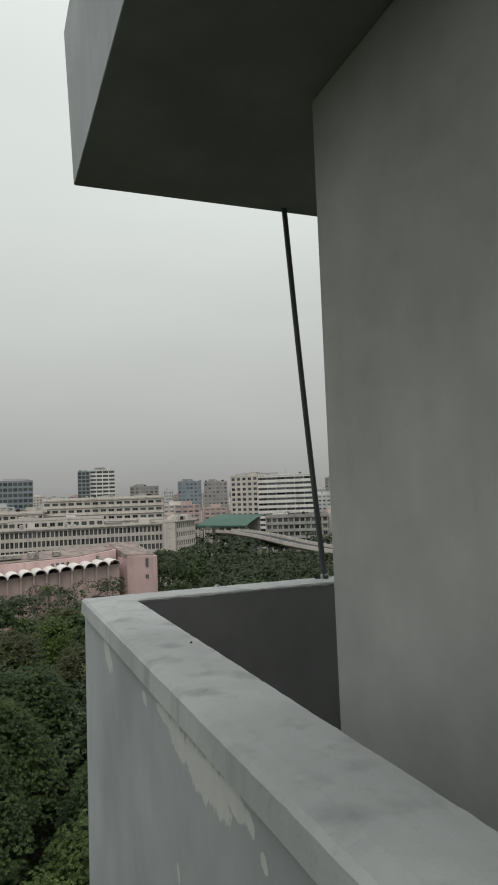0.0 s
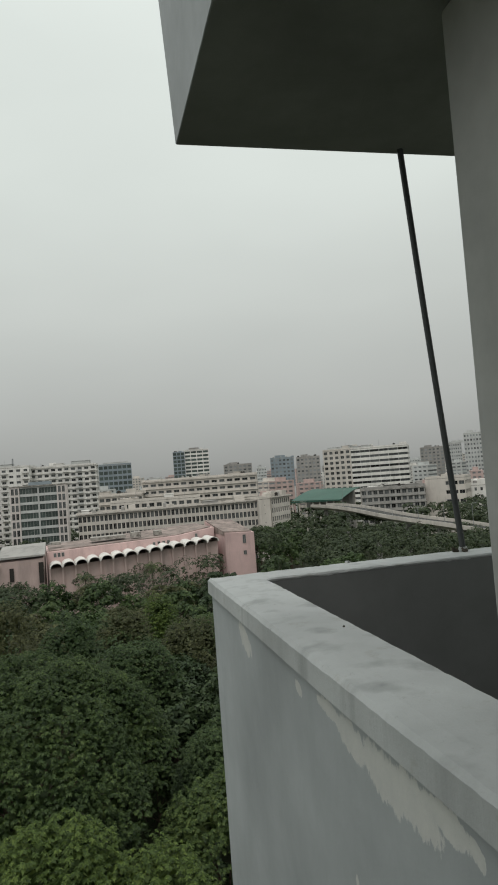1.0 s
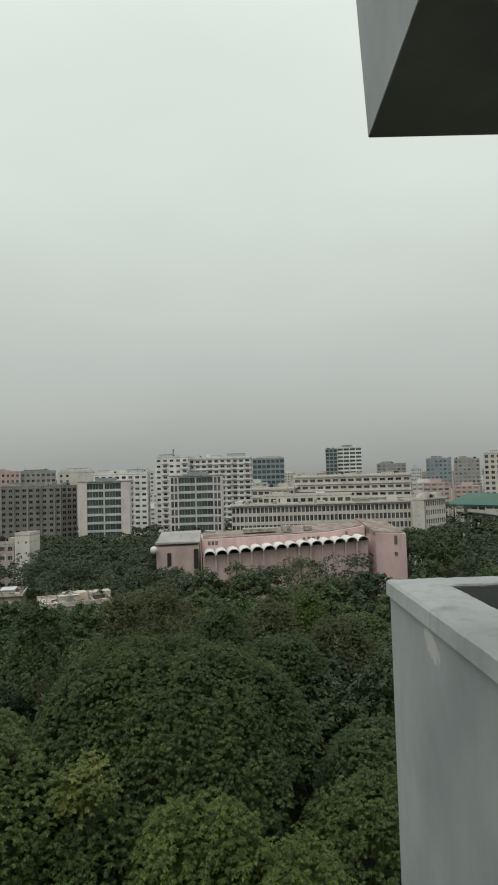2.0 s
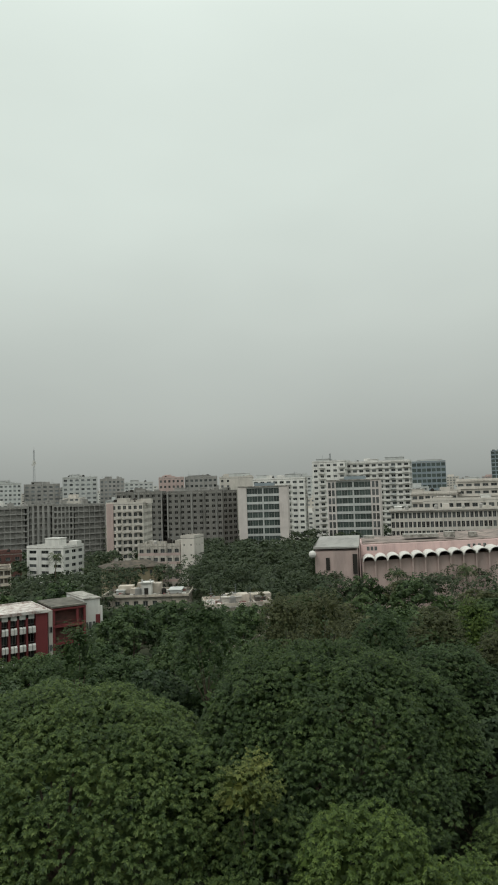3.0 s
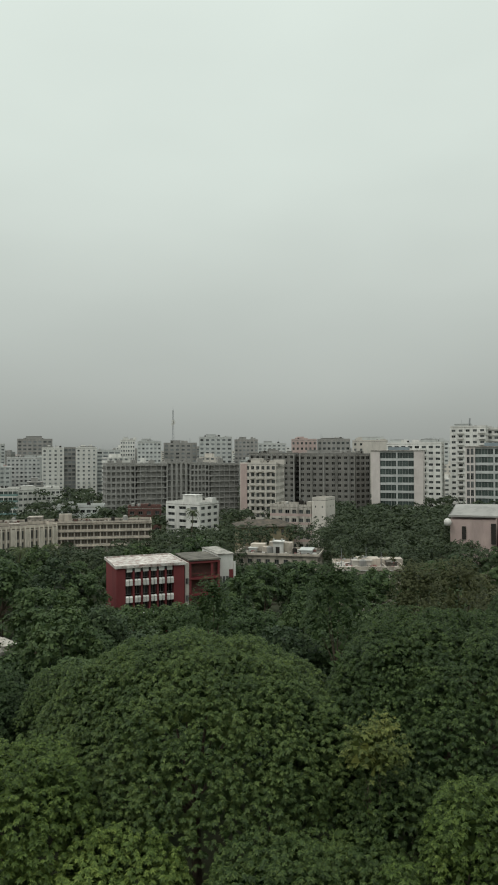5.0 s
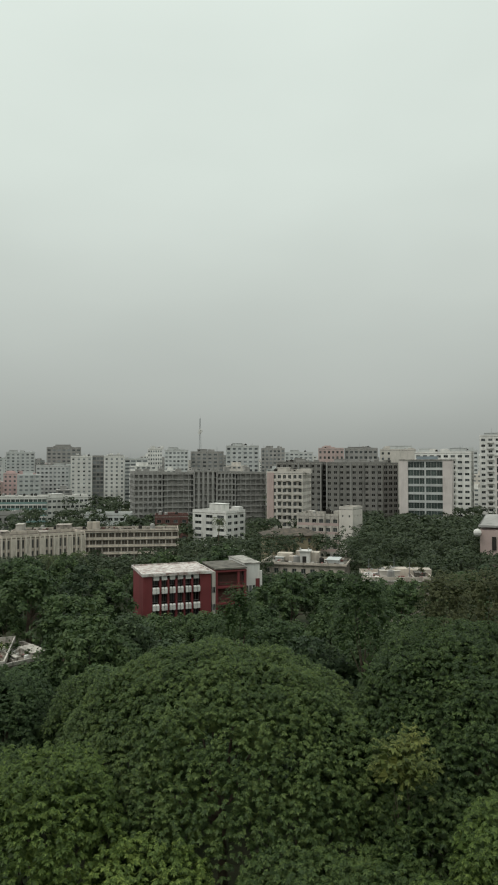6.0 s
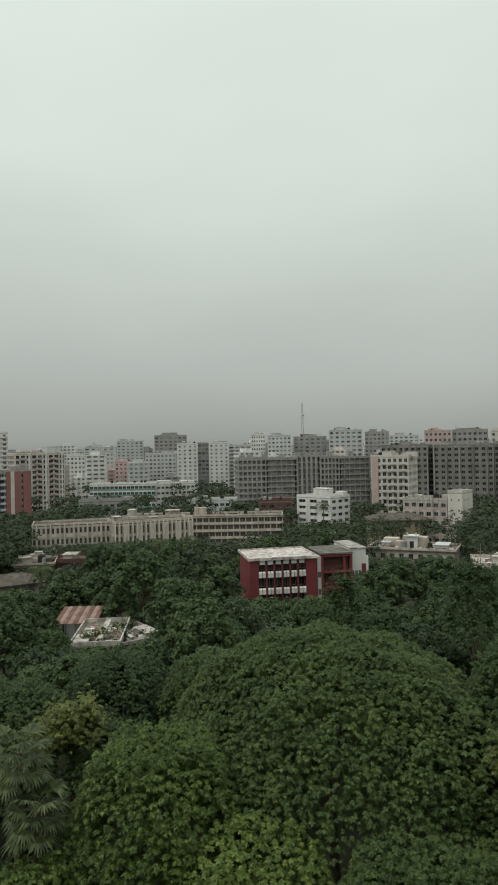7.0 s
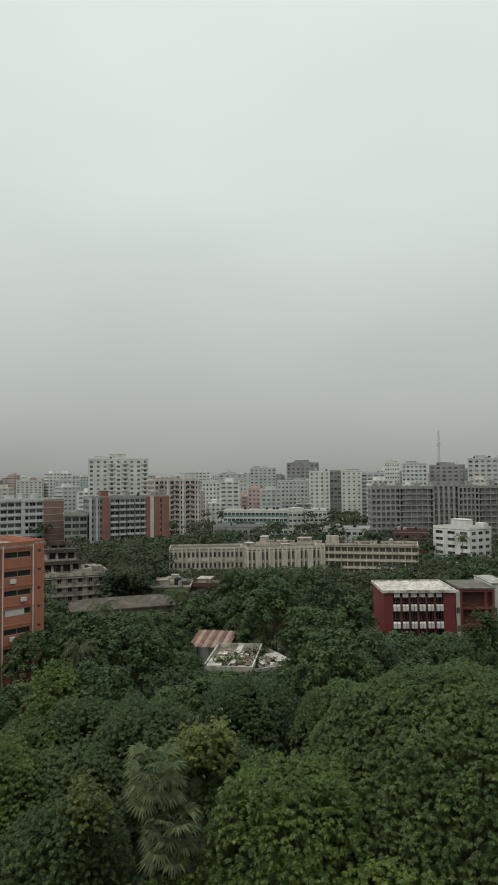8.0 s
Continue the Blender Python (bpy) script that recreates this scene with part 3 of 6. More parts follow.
        for x0, x1, y0, y1 in ((-e, W + e, -e, 0.22 - e), (-e, W + e, depth + e, depth + 0.2 + e), (-e, 0.22 - e, 0.22 - e, depth + e), (W + e - 0.22, W + e, 0.22 - e, depth + e)):
            r.box(x_off + x0, x_off + x1, y0, y1, h + 0.254, h + 0.25 + parapet, 1)
    part("roof", r, [roof, wall], root)
    for (x0, x1, y0, y1, bh, bm_) in boxes:
        k = Build()
        k.box(x_off + x0 * W, x_off + x1 * W, y0 * depth, y1 * depth, h + 0.255, h + 0.25 + bh)
        k.box(x_off + x0 * W - 0.2, x_off + x1 * W + 0.2, y0 * depth - 0.2, y1 * depth + 0.2, h + 0.25 + bh, h + 0.42 + bh)
        part("roof_house", k, bm_, root)
    # balcony stacks, and tanks and huts on the roof
    for sx0, sx1, sm in stacks:
        k = Build()
        w_ = (sx1 - sx0) * W
        k.prism([(0, -1.3), (w_, -1.3), (w_, -0.004), (0, -0.004)], 0, 0.16)
        k.prism([(0, -1.3), (w_, -1.3), (w_, -1.2), (0, -1.2)], 0.16, 1.05)
        me = k.mesh("balcony", [sm])
        for i in range(floors):
            shared("balcony", me, root, pose(x_off + sx0 * W, 0, base + i * fh))
    if clutter and W > 9:
        rc = random.Random(int(W * 31 + h * 7))
        for i in range(rc.randint(5, 10)):
            k = Build()
            x, y = x_off + rc.uniform(0.08, 0.9) * W, rc.uniform(0.15, 0.6) * depth
            if rc.random() < 0.45:
                q = rc.uniform(0.6, 1.0)
                k.tube((x, y, h + 0.256), (x, y, h + 0.3 + q * 2.0), q, q * 0.95, 10)
                k.tube((x, y, h + 0.3 + q * 2.0), (x, y, h + 0.5 + q * 2.2), q * 0.95, q * 0.3, 10)
                part("water_tank", k, RAW if rc.random() < 0.5 else DARKIN, root)
            elif rc.random() < 0.6:
                k.box(x, x + rc.uniform(2, 5), y, y + rc.uniform(2, 4), h + 0.256, h + rc.uniform(1.5, 3.2))
                part("roof_hut", k, wall, root)
            else:
                k.tube((x, y, h + 0.256), (x, y, h + rc.uniform(3.0, 5.5)), 0.07, 0.05, 5)
                k.box(x - 0.5, x + 0.5, y - 0.04, y + 0.04, h + 2.4, h + 2.5)
                part("antenna", k, STEEL, root)
    # panes
    if not glass:
        return root, m, W
    if rl <= 460 or single:
        rest = []
        for place, c, zs, w, hh in openings:
            me = pane_mesh(w, hh, glass)
            if place is on_front:
                shared("window", me, root, pose(x_off + c, recess, zs))
            elif single and place is on_left:
                shared("window", me, root, pose(x_off + recess, T + c, zs, 0, 0, -90))
            elif single:
                shared("window", me, root, pose(x_off + W - recess, T + c, zs, 0, 0, 90))
            else:
                rest.append((place, c, zs, w, hh))
        openings = rest
    if openings:
        g = Build()
        for place, c, zs, w, hh in openings:
            if place is on_front:
                g.box(x_off + c - w / 2, x_off + c + w / 2, recess, recess + 0.04, zs, zs + hh)
            elif place is on_left:
                g.box(x_off + recess, x_off + recess + 0.04, T + c - w / 2, T + c + w / 2, zs, zs + hh)
            else:
                g.box(x_off + W - recess - 0.04, x_off + W - recess, T + c - w / 2, T + c + w / 2, zs, zs + hh)
        part("window_rest", g, glass, root, kind="stuff")
    return root, m, W


def height(z):
    return EYE + z


# towers and slabs of the skyline, from one end of the view to the other
block("apartment_tower", "tall white apartment tower with regular dark windows", 59.86, 470, 54.9, 470, 22, height(13.5), 16, 9, WHITE, ww=0.42, wh=0.45,
      boxes=((0.1, 0.3, 0.2, 0.6, 2.6, WHITE), (0.35, 0.62, 0.2, 0.7, 4.0, WHITE)), stacks=((0.34, 0.44, WHITE), (0.56, 0.66, WHITE), (0.88, 0.99, WHITE)))
block("apartment_block", "grey green apartment block with balconies and brick red end panels", 59.75, 325, 53.2, 335, 14, height(-8.9), 9, 16, GREYP, ww=0.78, wh=0.6, sill=0.26,
      boxes=((0.15, 0.24, 0.1, 0.5, 3.4, REDPANEL), (0.46, 0.52, 0.2, 0.5, 2.4, GREYP)), stacks=((0.26, 0.34, PALE), (0.36, 0.44, PALE), (0.46, 0.54, PALE), (0.56, 0.62, PALE), (0.63, 0.69, PALE)),
      panels=((0.0, 0.03, PALE), (0.075, 0.105, PALE), (0.15, 0.24, REDPANEL), (0.70, 0.755, REDPANEL), (0.756, 0.80, CREAM), (0.801, 0.885, REDPANEL), (0.905, 1.0, REDPANEL)))
BRICKR = mat("weathered_brick_red", (0.25, 0.150, 0.130), stain=(0.15, 0.10, 0.09), stain_amt=0.6, streak=True, scale=0.3)
block("apartment_block", "long grey apartment block with open access galleries", 69.5, 322, 61.8, 338, 14, height(-9.6), 8, 14, PALE, ww=0.84, wh=0.5, bands=0.5,
      boxes=((0.3, 0.38, 0.1, 0.5, 2.2, PALE), (0.58, 0.62, 0.1, 0.5, 3.2, PALE)), panels=((0.79, 1.0, BRICKR), (0.56, 0.6, PALE), (0.30, 0.33, PALE)))
block("apartment_block", "low weathered block with open floors between taller flats", 61.75, 322, 59.9, 322, 12, height(-16.5), 6, 3, GREYP, ww=0.86, wh=0.62, sill=0.22, ledge=0.4)
block("apartment_block", "brown and cream apartment block with a red roof edge", 54.45, 425, 50.55, 432, 20, height(-0.6), 11, 9, CREAM, ww=0.72, wh=0.6, sill=0.2, bandmat=PINKD,
      boxes=((0.05, 0.6, 0.2, 0.8, 1.0, REDPANEL), (0.7, 0.98, 0.3, 0.9, 4.2, PALE)), stacks=((0.1, 0.22, PINKD), (0.4, 0.52, PINKD), (0.7, 0.82, PINKD)), panels=((0.0, 0.03, CREAM), (0.27, 0.31, WHITE), (0.6, 0.64, WHITE), (0.93, 0.96, WHITE)))
block("apartment_tower", "white and grey apartment tower in the haze", 46.33, 650, 44.11, 650, 20, height(9.0), 15, 6, PALE, boxes=((0.1, 0.4, 0.2, 0.6, 2.4, PALE),))
block("apartment_tower", "grey apartment tower with a stepped roof", 43.2, 600, 40.47, 600, 20, height(12.5), 15, 7, GREYP, ww=0.6, boxes=((0.25, 0.7, 0.2, 0.7, 3.0, GREYP),))
block("apartment_tower", "white apartment tower with small square windows", 41.3, 520, 39.57, 520, 18, height(4.2), 13, 4, WHITE, ww=0.4, wh=0.42, boxes=((0.0, 0.5, 0.1, 0.6, 1.6, GREYP),))
block("apartment_tower", "grey glazed stair tower between white towers", 39.55, 524, 38.63, 524, 14, height(4.6), 13, 3, GREYP, ww=0.8, wh=0.6)
block("apartment_tower", "white apartment tower with small square windows", 38.61, 520, 36.93, 520, 18, height(4.4), 13, 4, WHITE, ww=0.4, wh=0.42, boxes=((0.2, 0.9, 0.1, 0.6, 1.4, GREYP),))
block("apartment_tower", "grey apartment tower with balcony bands", 36.93, 540, 35.0, 540, 18, height(2.6), 13, 4, PALE, ww=0.78, wh=0.5)
block("apartment_block", "salmon pink low apartment block", 46.5, 540, 44.1, 540, 14, height(-8.8), 8, 7, PINKB, ww=0.45)
block("apartment_block", "whitish mixed low apartment block", 50.4, 560, 48.6, 560, 16, height(-3.5), 9, 6, WHITE, ww=0.5, boxes=((0.2, 0.6, 0.2, 0.6, 2.5, WHITE),))
block("apartment_block", "whitish mixed low apartment block", 48.5, 590, 46.6, 590, 16, height(-1.0), 10, 6, PALE, ww=0.5, boxes=((0.3, 0.6, 0.2, 0.6, 2.5, PALE),))
block("apartment_block", "whitish mixed low apartment block", 44.0, 560, 41.4, 555, 16, height(-3.0), 10, 8, PALE, ww=0.55, boxes=((0.5, 0.8, 0.2, 0.6, 2.5, PALE),))
block("low_office", "long low office with teal bands and white roof", 48.6, 425, 43.2, 415, 12, height(-20.4), 4, 16, WHITE, ww=0.86, wh=0.45, bandmat=TEAL, glass=GLASSB)
block("low_office", "low white office annex", 43.1, 418, 39.87, 425, 12, height(-21.2), 4, 9, WHITE, ww=0.7, wh=0.4, boxes=((0.1, 0.4, 0.2, 0.7, 2.2, WHITE), (0.7, 0.95, 0.2, 0.7, 1.6, WHITE)))

# the unfinished grey frame, bay by bay
fm_, fW = face_frame(36.15, 352, 25.0, 366)
frame_root = tagged(new("unfinished_building"), "long grey concrete office block, partly an open frame", "building")
frame_root.matrix_basis = fm_
FOOTPRINTS.append((fm_, fW, 20))
GF = height(-5.4)


def frame_bay(x0, x1, h, floors, cols, wall, ww, wh, glass):
    block("", "", 0, 0, 0, 0, 20, h, floors, cols, wall, glass, ww=ww, wh=wh, thing=(frame_root, fm_, x1 - x0), x_off=x0, parapet=0.7, recess=0.29, clutter=False, sill=0.1)


for x0, x1, dh, cols_, wall_, ww_, wh_, gl_ in ((0.0, 0.205, 0.0, 6, RAW, 0.70, 0.62, None), (0.206, 0.44, -0.5, 6, RAW, 0.88, 0.80, None),
                                              (0.441, 0.62, 0.4, 5, GREYP, 0.55, 0.86, None), (0.621, 0.76, 0.0, 5, RAW, 0.66, 0.70, None),
                                              (0.761, 1.0, -0.5, 6, RAW, 0.88, 0.80, None)):
    frame_bay(x0 * fW, x1 * fW, GF + dh, 10, cols_, wall_, ww_, wh_, gl_)
rf = Build()
for s in (0.03, 0.09, 0.2, 0.33, 0.45, 0.52, 0.6, 0.7, 0.86):
    rf.box(s * fW, s * fW + 0.5, 4, 4.5, GF + 0.7, GF + 3.0)
    rf.box(s * fW - 0.8, s * fW + 2.2, 5, 8, GF + 0.66, GF + 1.9 + 1.3 * (s * 37 % 1))
part("roof_columns", rf, RAW, frame_root, kind="stuff")

block("apartment_block", "pale apartment block with rounded balconies and pinkish end wall", 24.95, 300, 21.9, 296, 18, height(-5.0), 10, 7, CREAM, ww=0.6, wh=0.55, single=False,
      boxes=((0.25, 0.5, 0.2, 0.6, 2.4, CREAM), (0.6, 0.9, 0.3, 0.7, 1.5, CREAM)), panels=((0.02, 0.2, PINKD),), stacks=((0.28, 0.42, CREAM), (0.5, 0.66, CREAM), (0.76, 0.94, CREAM)))
# DARKIN panes colour the open rooms as dark as their shade.
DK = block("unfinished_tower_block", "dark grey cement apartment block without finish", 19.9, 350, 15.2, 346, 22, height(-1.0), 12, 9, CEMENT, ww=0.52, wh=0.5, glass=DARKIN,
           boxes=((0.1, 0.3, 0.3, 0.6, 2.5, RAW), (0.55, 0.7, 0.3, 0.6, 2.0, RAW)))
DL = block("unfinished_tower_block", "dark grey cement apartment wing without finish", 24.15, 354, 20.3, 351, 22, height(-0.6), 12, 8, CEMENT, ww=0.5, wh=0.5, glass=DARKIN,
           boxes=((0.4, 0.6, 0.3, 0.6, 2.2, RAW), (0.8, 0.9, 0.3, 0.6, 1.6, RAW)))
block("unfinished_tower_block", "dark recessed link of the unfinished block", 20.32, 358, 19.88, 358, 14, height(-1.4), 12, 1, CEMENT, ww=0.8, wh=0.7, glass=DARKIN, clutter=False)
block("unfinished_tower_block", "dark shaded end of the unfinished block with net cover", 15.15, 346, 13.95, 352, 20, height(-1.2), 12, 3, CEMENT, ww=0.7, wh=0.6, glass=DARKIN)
for thing, n in ((DK, 9), (DL, 8)):
    for i in range(n + 1):
        if i % 2 == 0 or i == n:
            k = Build()
            x = min(max(i * thing[2] / n, 0.35), thing[2] - 0.35)
            k.box(x - 0.3, x + 0.3, -0.55, -0.01, 0, height(-0.4))
            part("pier", k, RAW if i % 4 == 0 else CEMENT, thing[0])
pins = Build()
for i in range(60):
    x = (0.5 + i) / 60 * DK[2]
    hh = 0.9 + 1.1 * ((i * 0.618) % 1)
    for yy in (0.6, 8.0):
        pins.box(x - 0.08, x + 0.08, yy, yy + 0.16, height(-1.0) + 0.26, height(-1.0) + 0.3 + hh)
part("starter_bar", pins, RAW, DK[0], "bundles of bare starter bars", kind="stuff")


PYLON = mat("pinkish_white_paint", (0.60, 0.545, 0.52), stain=(0.33, 0.28, 0.26), stain_amt=0.5, streak=True, scale=0.25)


def glass_tower(label, azl, rl, azr, rr, h, floors):
    """An office with a glazed middle between two plain pylons and a lower podium."""
    m, W = face_frame(azl, rl, azr, rr)
    root = tagged(new("office_tower"), label, "building")
    root.matrix_basis = m
    FOOTPRINTS.append((m, W, 20))
    b = Build()
    b.box(0, 0.17 * W, 0, 20, 0, h)
    part("pylon", b, PYLON, root, "plain pinkish white side pylon")
    b = Build()
    b.box(0.83 * W, W, 0, 20, 0, h)
    part("pylon", b, PYLON, root, "plain pinkish white side pylon")
    b = Build()
    b.box(0.17 * W + 0.002, 0.83 * W - 0.002, 0.9, 20, 0, h - 0.4)
    part("wall", b, PALE, root)
    fh = (h - 5) / floors
    for i in range(floors + 1):
        b = Build()
        b.box(0.17 * W + 0.002, 0.83 * W - 0.002, 0.35, 0.9, 5 + i * fh - 0.65, 5 + i * fh + 0.45)
        part("floor_band", b, PALE, root)
    b = Build()
    b.box(0.485 * W, 0.515 * W, 0.25, 0.34, 5, h - 0.5)
    part("mullion", b, PALE, root)
    for i in range(floors):
        for k in range(6):
            w = 0.11 * W - 0.1
            me = pane_mesh(w, fh - 1.12, GLASSB)
            shared("window", me, root, pose(0.17 * W + (k + 0.5) * 0.11 * W, 0.55, 5 + i * fh + 0.46))
    b = Build()
    b.box(-0.2, W + 0.2, -0.2, 20.2, h + 0.003, h + 0.5)
    part("roof", b, ROOFC, root)
    b = Build()
    b.box(0.32 * W, 0.72 * W, 4, 12, h + 0.51, h + 2.0)
    part("roof_house", b, BLUEF, root, "blue roof plant room")
    return root, m, W


def pylon_slits(root, W, h, floors, xs):
    fh = (h - 5) / floors
    for x in xs:
        for i in range(floors):
            shared("window", pane_mesh(1.2, fh - 0.9, GLASS), root, pose(x * W, -0.045, 5 + i * fh + 0.35))


block("apartment_block", "white apartment block with rows of dark windows", 12.6, 400, 8.2, 396, 18, height(5.0), 12, 8, WHITE, ww=0.62, wh=0.42,
      boxes=((0.05, 0.3, 0.2, 0.6, 2.6, PALE), (0.62, 0.9, 0.2, 0.6, 2.8, PALE)), stacks=((0.36, 0.48, WHITE), (0.62, 0.74, WHITE)))
glass_tower("office tower of cream pylons and green glass bands", 13.87, 330, 9.68, 328, height(0.9), 8)
gt2 = glass_tower("office tower of cream pylons and green glass bands", 6.34, 310, 1.95, 308, height(2.4), 9)
pylon_slits(gt2[0], gt2[2], height(2.4), 9, (0.05, 0.12, 0.88, 0.95))
block("apartment_block", "pink apartment block on the skyline", 20.55, 450, 18.4, 450, 14, height(8.6), 12, 6, PINKD, ww=0.5)
block("apartment_block", "grey apartment block with an arched roof", 18.35, 452, 15.6, 452, 14, height(8.6), 12, 7, GREYP, ww=0.6, boxes=((0.1, 0.8, 0.2, 0.7, 1.4, GREYP),))
block("apartment_block", "cream apartment block with two window rows", 15.42, 450, 12.5, 450, 14, height(7.6), 12, 6, CREAM, ww=0.4, skip_cols=(2, 3, 4, 5), boxes=((0.2, 0.9, 0.4, 0.8, 3.0, PALE),))
block("apartment_tower", "tall narrow white apartment tower", 7.5, 402, 4.75, 398, 22, height(14.2), 15, 5, WHITE, ww=0.55, wh=0.42, boxes=((0.1, 0.5, 0.1, 0.5, 2.0, PALE), (0.5, 0.53, 0.2, 0.23, 5.0, STEEL)), stacks=((0.2, 0.4, WHITE), (0.8, 0.99, WHITE)))
block("apartment_tower", "wide white apartment block with many dark windows", 4.72, 406, -0.56, 402, 20, height(13.2), 15, 10, WHITE, ww=0.62, wh=0.45,
      boxes=((0.35, 0.5, 0.1, 0.5, 1.8, WHITE), (0.62, 0.9, 0.1, 0.6, 2.6, PALE)), bands=0.4, stacks=((0.3, 0.38, WHITE), (0.5, 0.58, WHITE), (0.7, 0.78, PALE), (0.9, 0.98, WHITE)))
block("office_tower", "blue grey glazed office building behind the flats", -0.75, 550, -3.45, 550, 20, height(16.5), 12, 7, BLUEF, ww=0.8, wh=0.6, glass=GLASSB, boxes=((0.15, 0.9, 0.2, 0.7, 2.0, PALE),))
block("institute", "cream institute block with horizontal sunshades", -0.6, 335, -4.2, 333, 14, height(-5.0), 8, 7, CREAM, ww=0.75, wh=0.42, boxes=((0.0, 0.25, 0.2, 0.7, 2.0, CREAM),), bands=0.5)
block("institute", "long cream institute block with ribbon windows", -4.2, 345, -13.9, 338, 14, height(0.4), 10, 15, CREAM, ww=0.7, wh=0.36, single=False,
      boxes=((0.05, 0.15, 0.3, 0.8, 1.6, PALE), (0.5, 0.58, 0.3, 0.8, 1.6, CREAM), (0.8, 0.86, 0.3, 0.8, 1.8, CREAM)), bands=0.5)
block("institute", "lower cream wing with open verandas", -1.5, 315, -9.0, 312, 12, height(-8.2), 7, 12, CREAM, ww=0.66, wh=0.46, boxes=((0.1, 0.3, 0.2, 0.6, 1.6, CREAM), (0.6, 0.7, 0.2, 0.6, 2.2, WHITE)))
block("office_tower", "dark blue glass and white striped tower", -6.97, 750, -7.95, 750, 26, height(31.0), 16, 3, BLUEF, ww=0.8, wh=0.75, glass=GLASSB)
block("office_tower", "white striped tower with dark glass bands", -7.96, 752, -10.0, 752, 26, height(32.5), 16, 4, WHITE, ww=0.88, wh=0.55, glass=GLASSB, boxes=((0.2, 0.6, 0.2, 0.6, 3.0, GREYP),))
LW = block("long_office", "long grey four storey office with a grid of windows", 1.16, 268, -13.87, 276, 14, height(-10.6), 7, 44, CREAM, ww=0.74, wh=0.64, sill=0.22, parapet=0.5, ledge=0.6,
           boxes=((0.02, 0.06, 0.2, 0.6, 1.4, WHITE), (0.7, 0.78, 0.3, 0.7, 1.2, GREYP)))
block("stair_block", "blank weathered cream stair tower", -13.95, 274, -14.9, 276, 12, height(-10.2), 7, 1, CREAM, ww=0.1, wh=0.1)
block("long_office", "grey office wing with a grid of windows", -15.0, 278, -16.57, 292, 12, height(-10.0), 7, 9, CREAM, ww=0.62, wh=0.55, ledge=0.6, parapet=0.5)
block("hotel", "stair and balcony side of a white slab block", -19.68, 452, -22.0, 440, 14, height(12.0), 14, 5, CREAM, ww=0.6, wh=0.55, boxes=((0.1, 0.4, 0.2, 0.6, 2.0, PALE), (0.6, 0.9, 0.2, 0.7, 2.4, PALE)))
block("hotel", "white slab block with continuous horizontal sun bands", -22.02, 440, -26.7, 436, 14, height(11.6), 14, 6, WHITE, ww=0.985, wh=0.46, boxes=((0.0, 0.35, 0.2, 0.7, 2.0, PALE),))
block("apartment_block", "weathered grey cream low block with open verandas", -22.6, 330, -27.8, 328, 12, height(-11.4), 7, 11, GREYP, ww=0.72, wh=0.55, boxes=((0.1, 0.35, 0.1, 0.6, 1.2, WHITE), (0.7, 0.9, 0.1, 0.6, 1.4, GREYP)), bands=0.3)
block("office_block", "plain cream office block with a dark window strip", -27.86, 340, -31.0, 336, 16, height(-8.6), 6, 6, CREAM, ww=0.8, wh=0.4, skip_cols=(0, 1, 2))
block("house", "small white house with dark square windows", -31.1, 350, -32.9, 350, 12, height(-13.4), 6, 4, WHITE, ww=0.4)
for a, c, r_, z_, w_ in ((-31.2, -32.6, 700, 25.0, PALE), (-27.7, -29.6, 750, 15.0, GREYP), (-30.0, -31.0, 720, 17.0, PALE), (-15.2, -17.2, 600, 13.0, BLUEF), (-17.4, -19.4, 600, 12.0, GREYP),
                         (-33.0, -34.6, 690, 23.0, PALE), (-14.0, -14.8, 640, 6.0, PALE), (-11.2, -13.6, 680, 11.5, GREYP), (33.6, 31.6, 520, 9.0, PALE), (31.4, 28.6, 540, 8.0, GREYP),
                         (28.4, 25.6, 530, 12.5, PALE), (25.4, 23.4, 560, 11.0, GREYP), (35.0, 33.8, 560, 11.0, WHITE), (62.5, 60.5, 700, -1.0, PALE), (65.5, 63.5, 720, -1.0, WHITE),
                         (68.5, 66.5, 760, 0.0, GREYP), (52.5, 50.9, 680, 1.5, GREYP), (10.0, 7.6, 520, 8.0, PALE), (49.0, 46.0, 720, 4.0, PALE), (23.4, 21.0, 640, 9.0, PALE)):
    block("apartment_tower", "hazy grey apartment tower far off on the skyline", a, r_, c, r_, 18, height(z_), 14, 6, w_, ww=0.55, boxes=((0.2, 0.5, 0.2, 0.6, 2.6, w_),), group="far skyline towers")


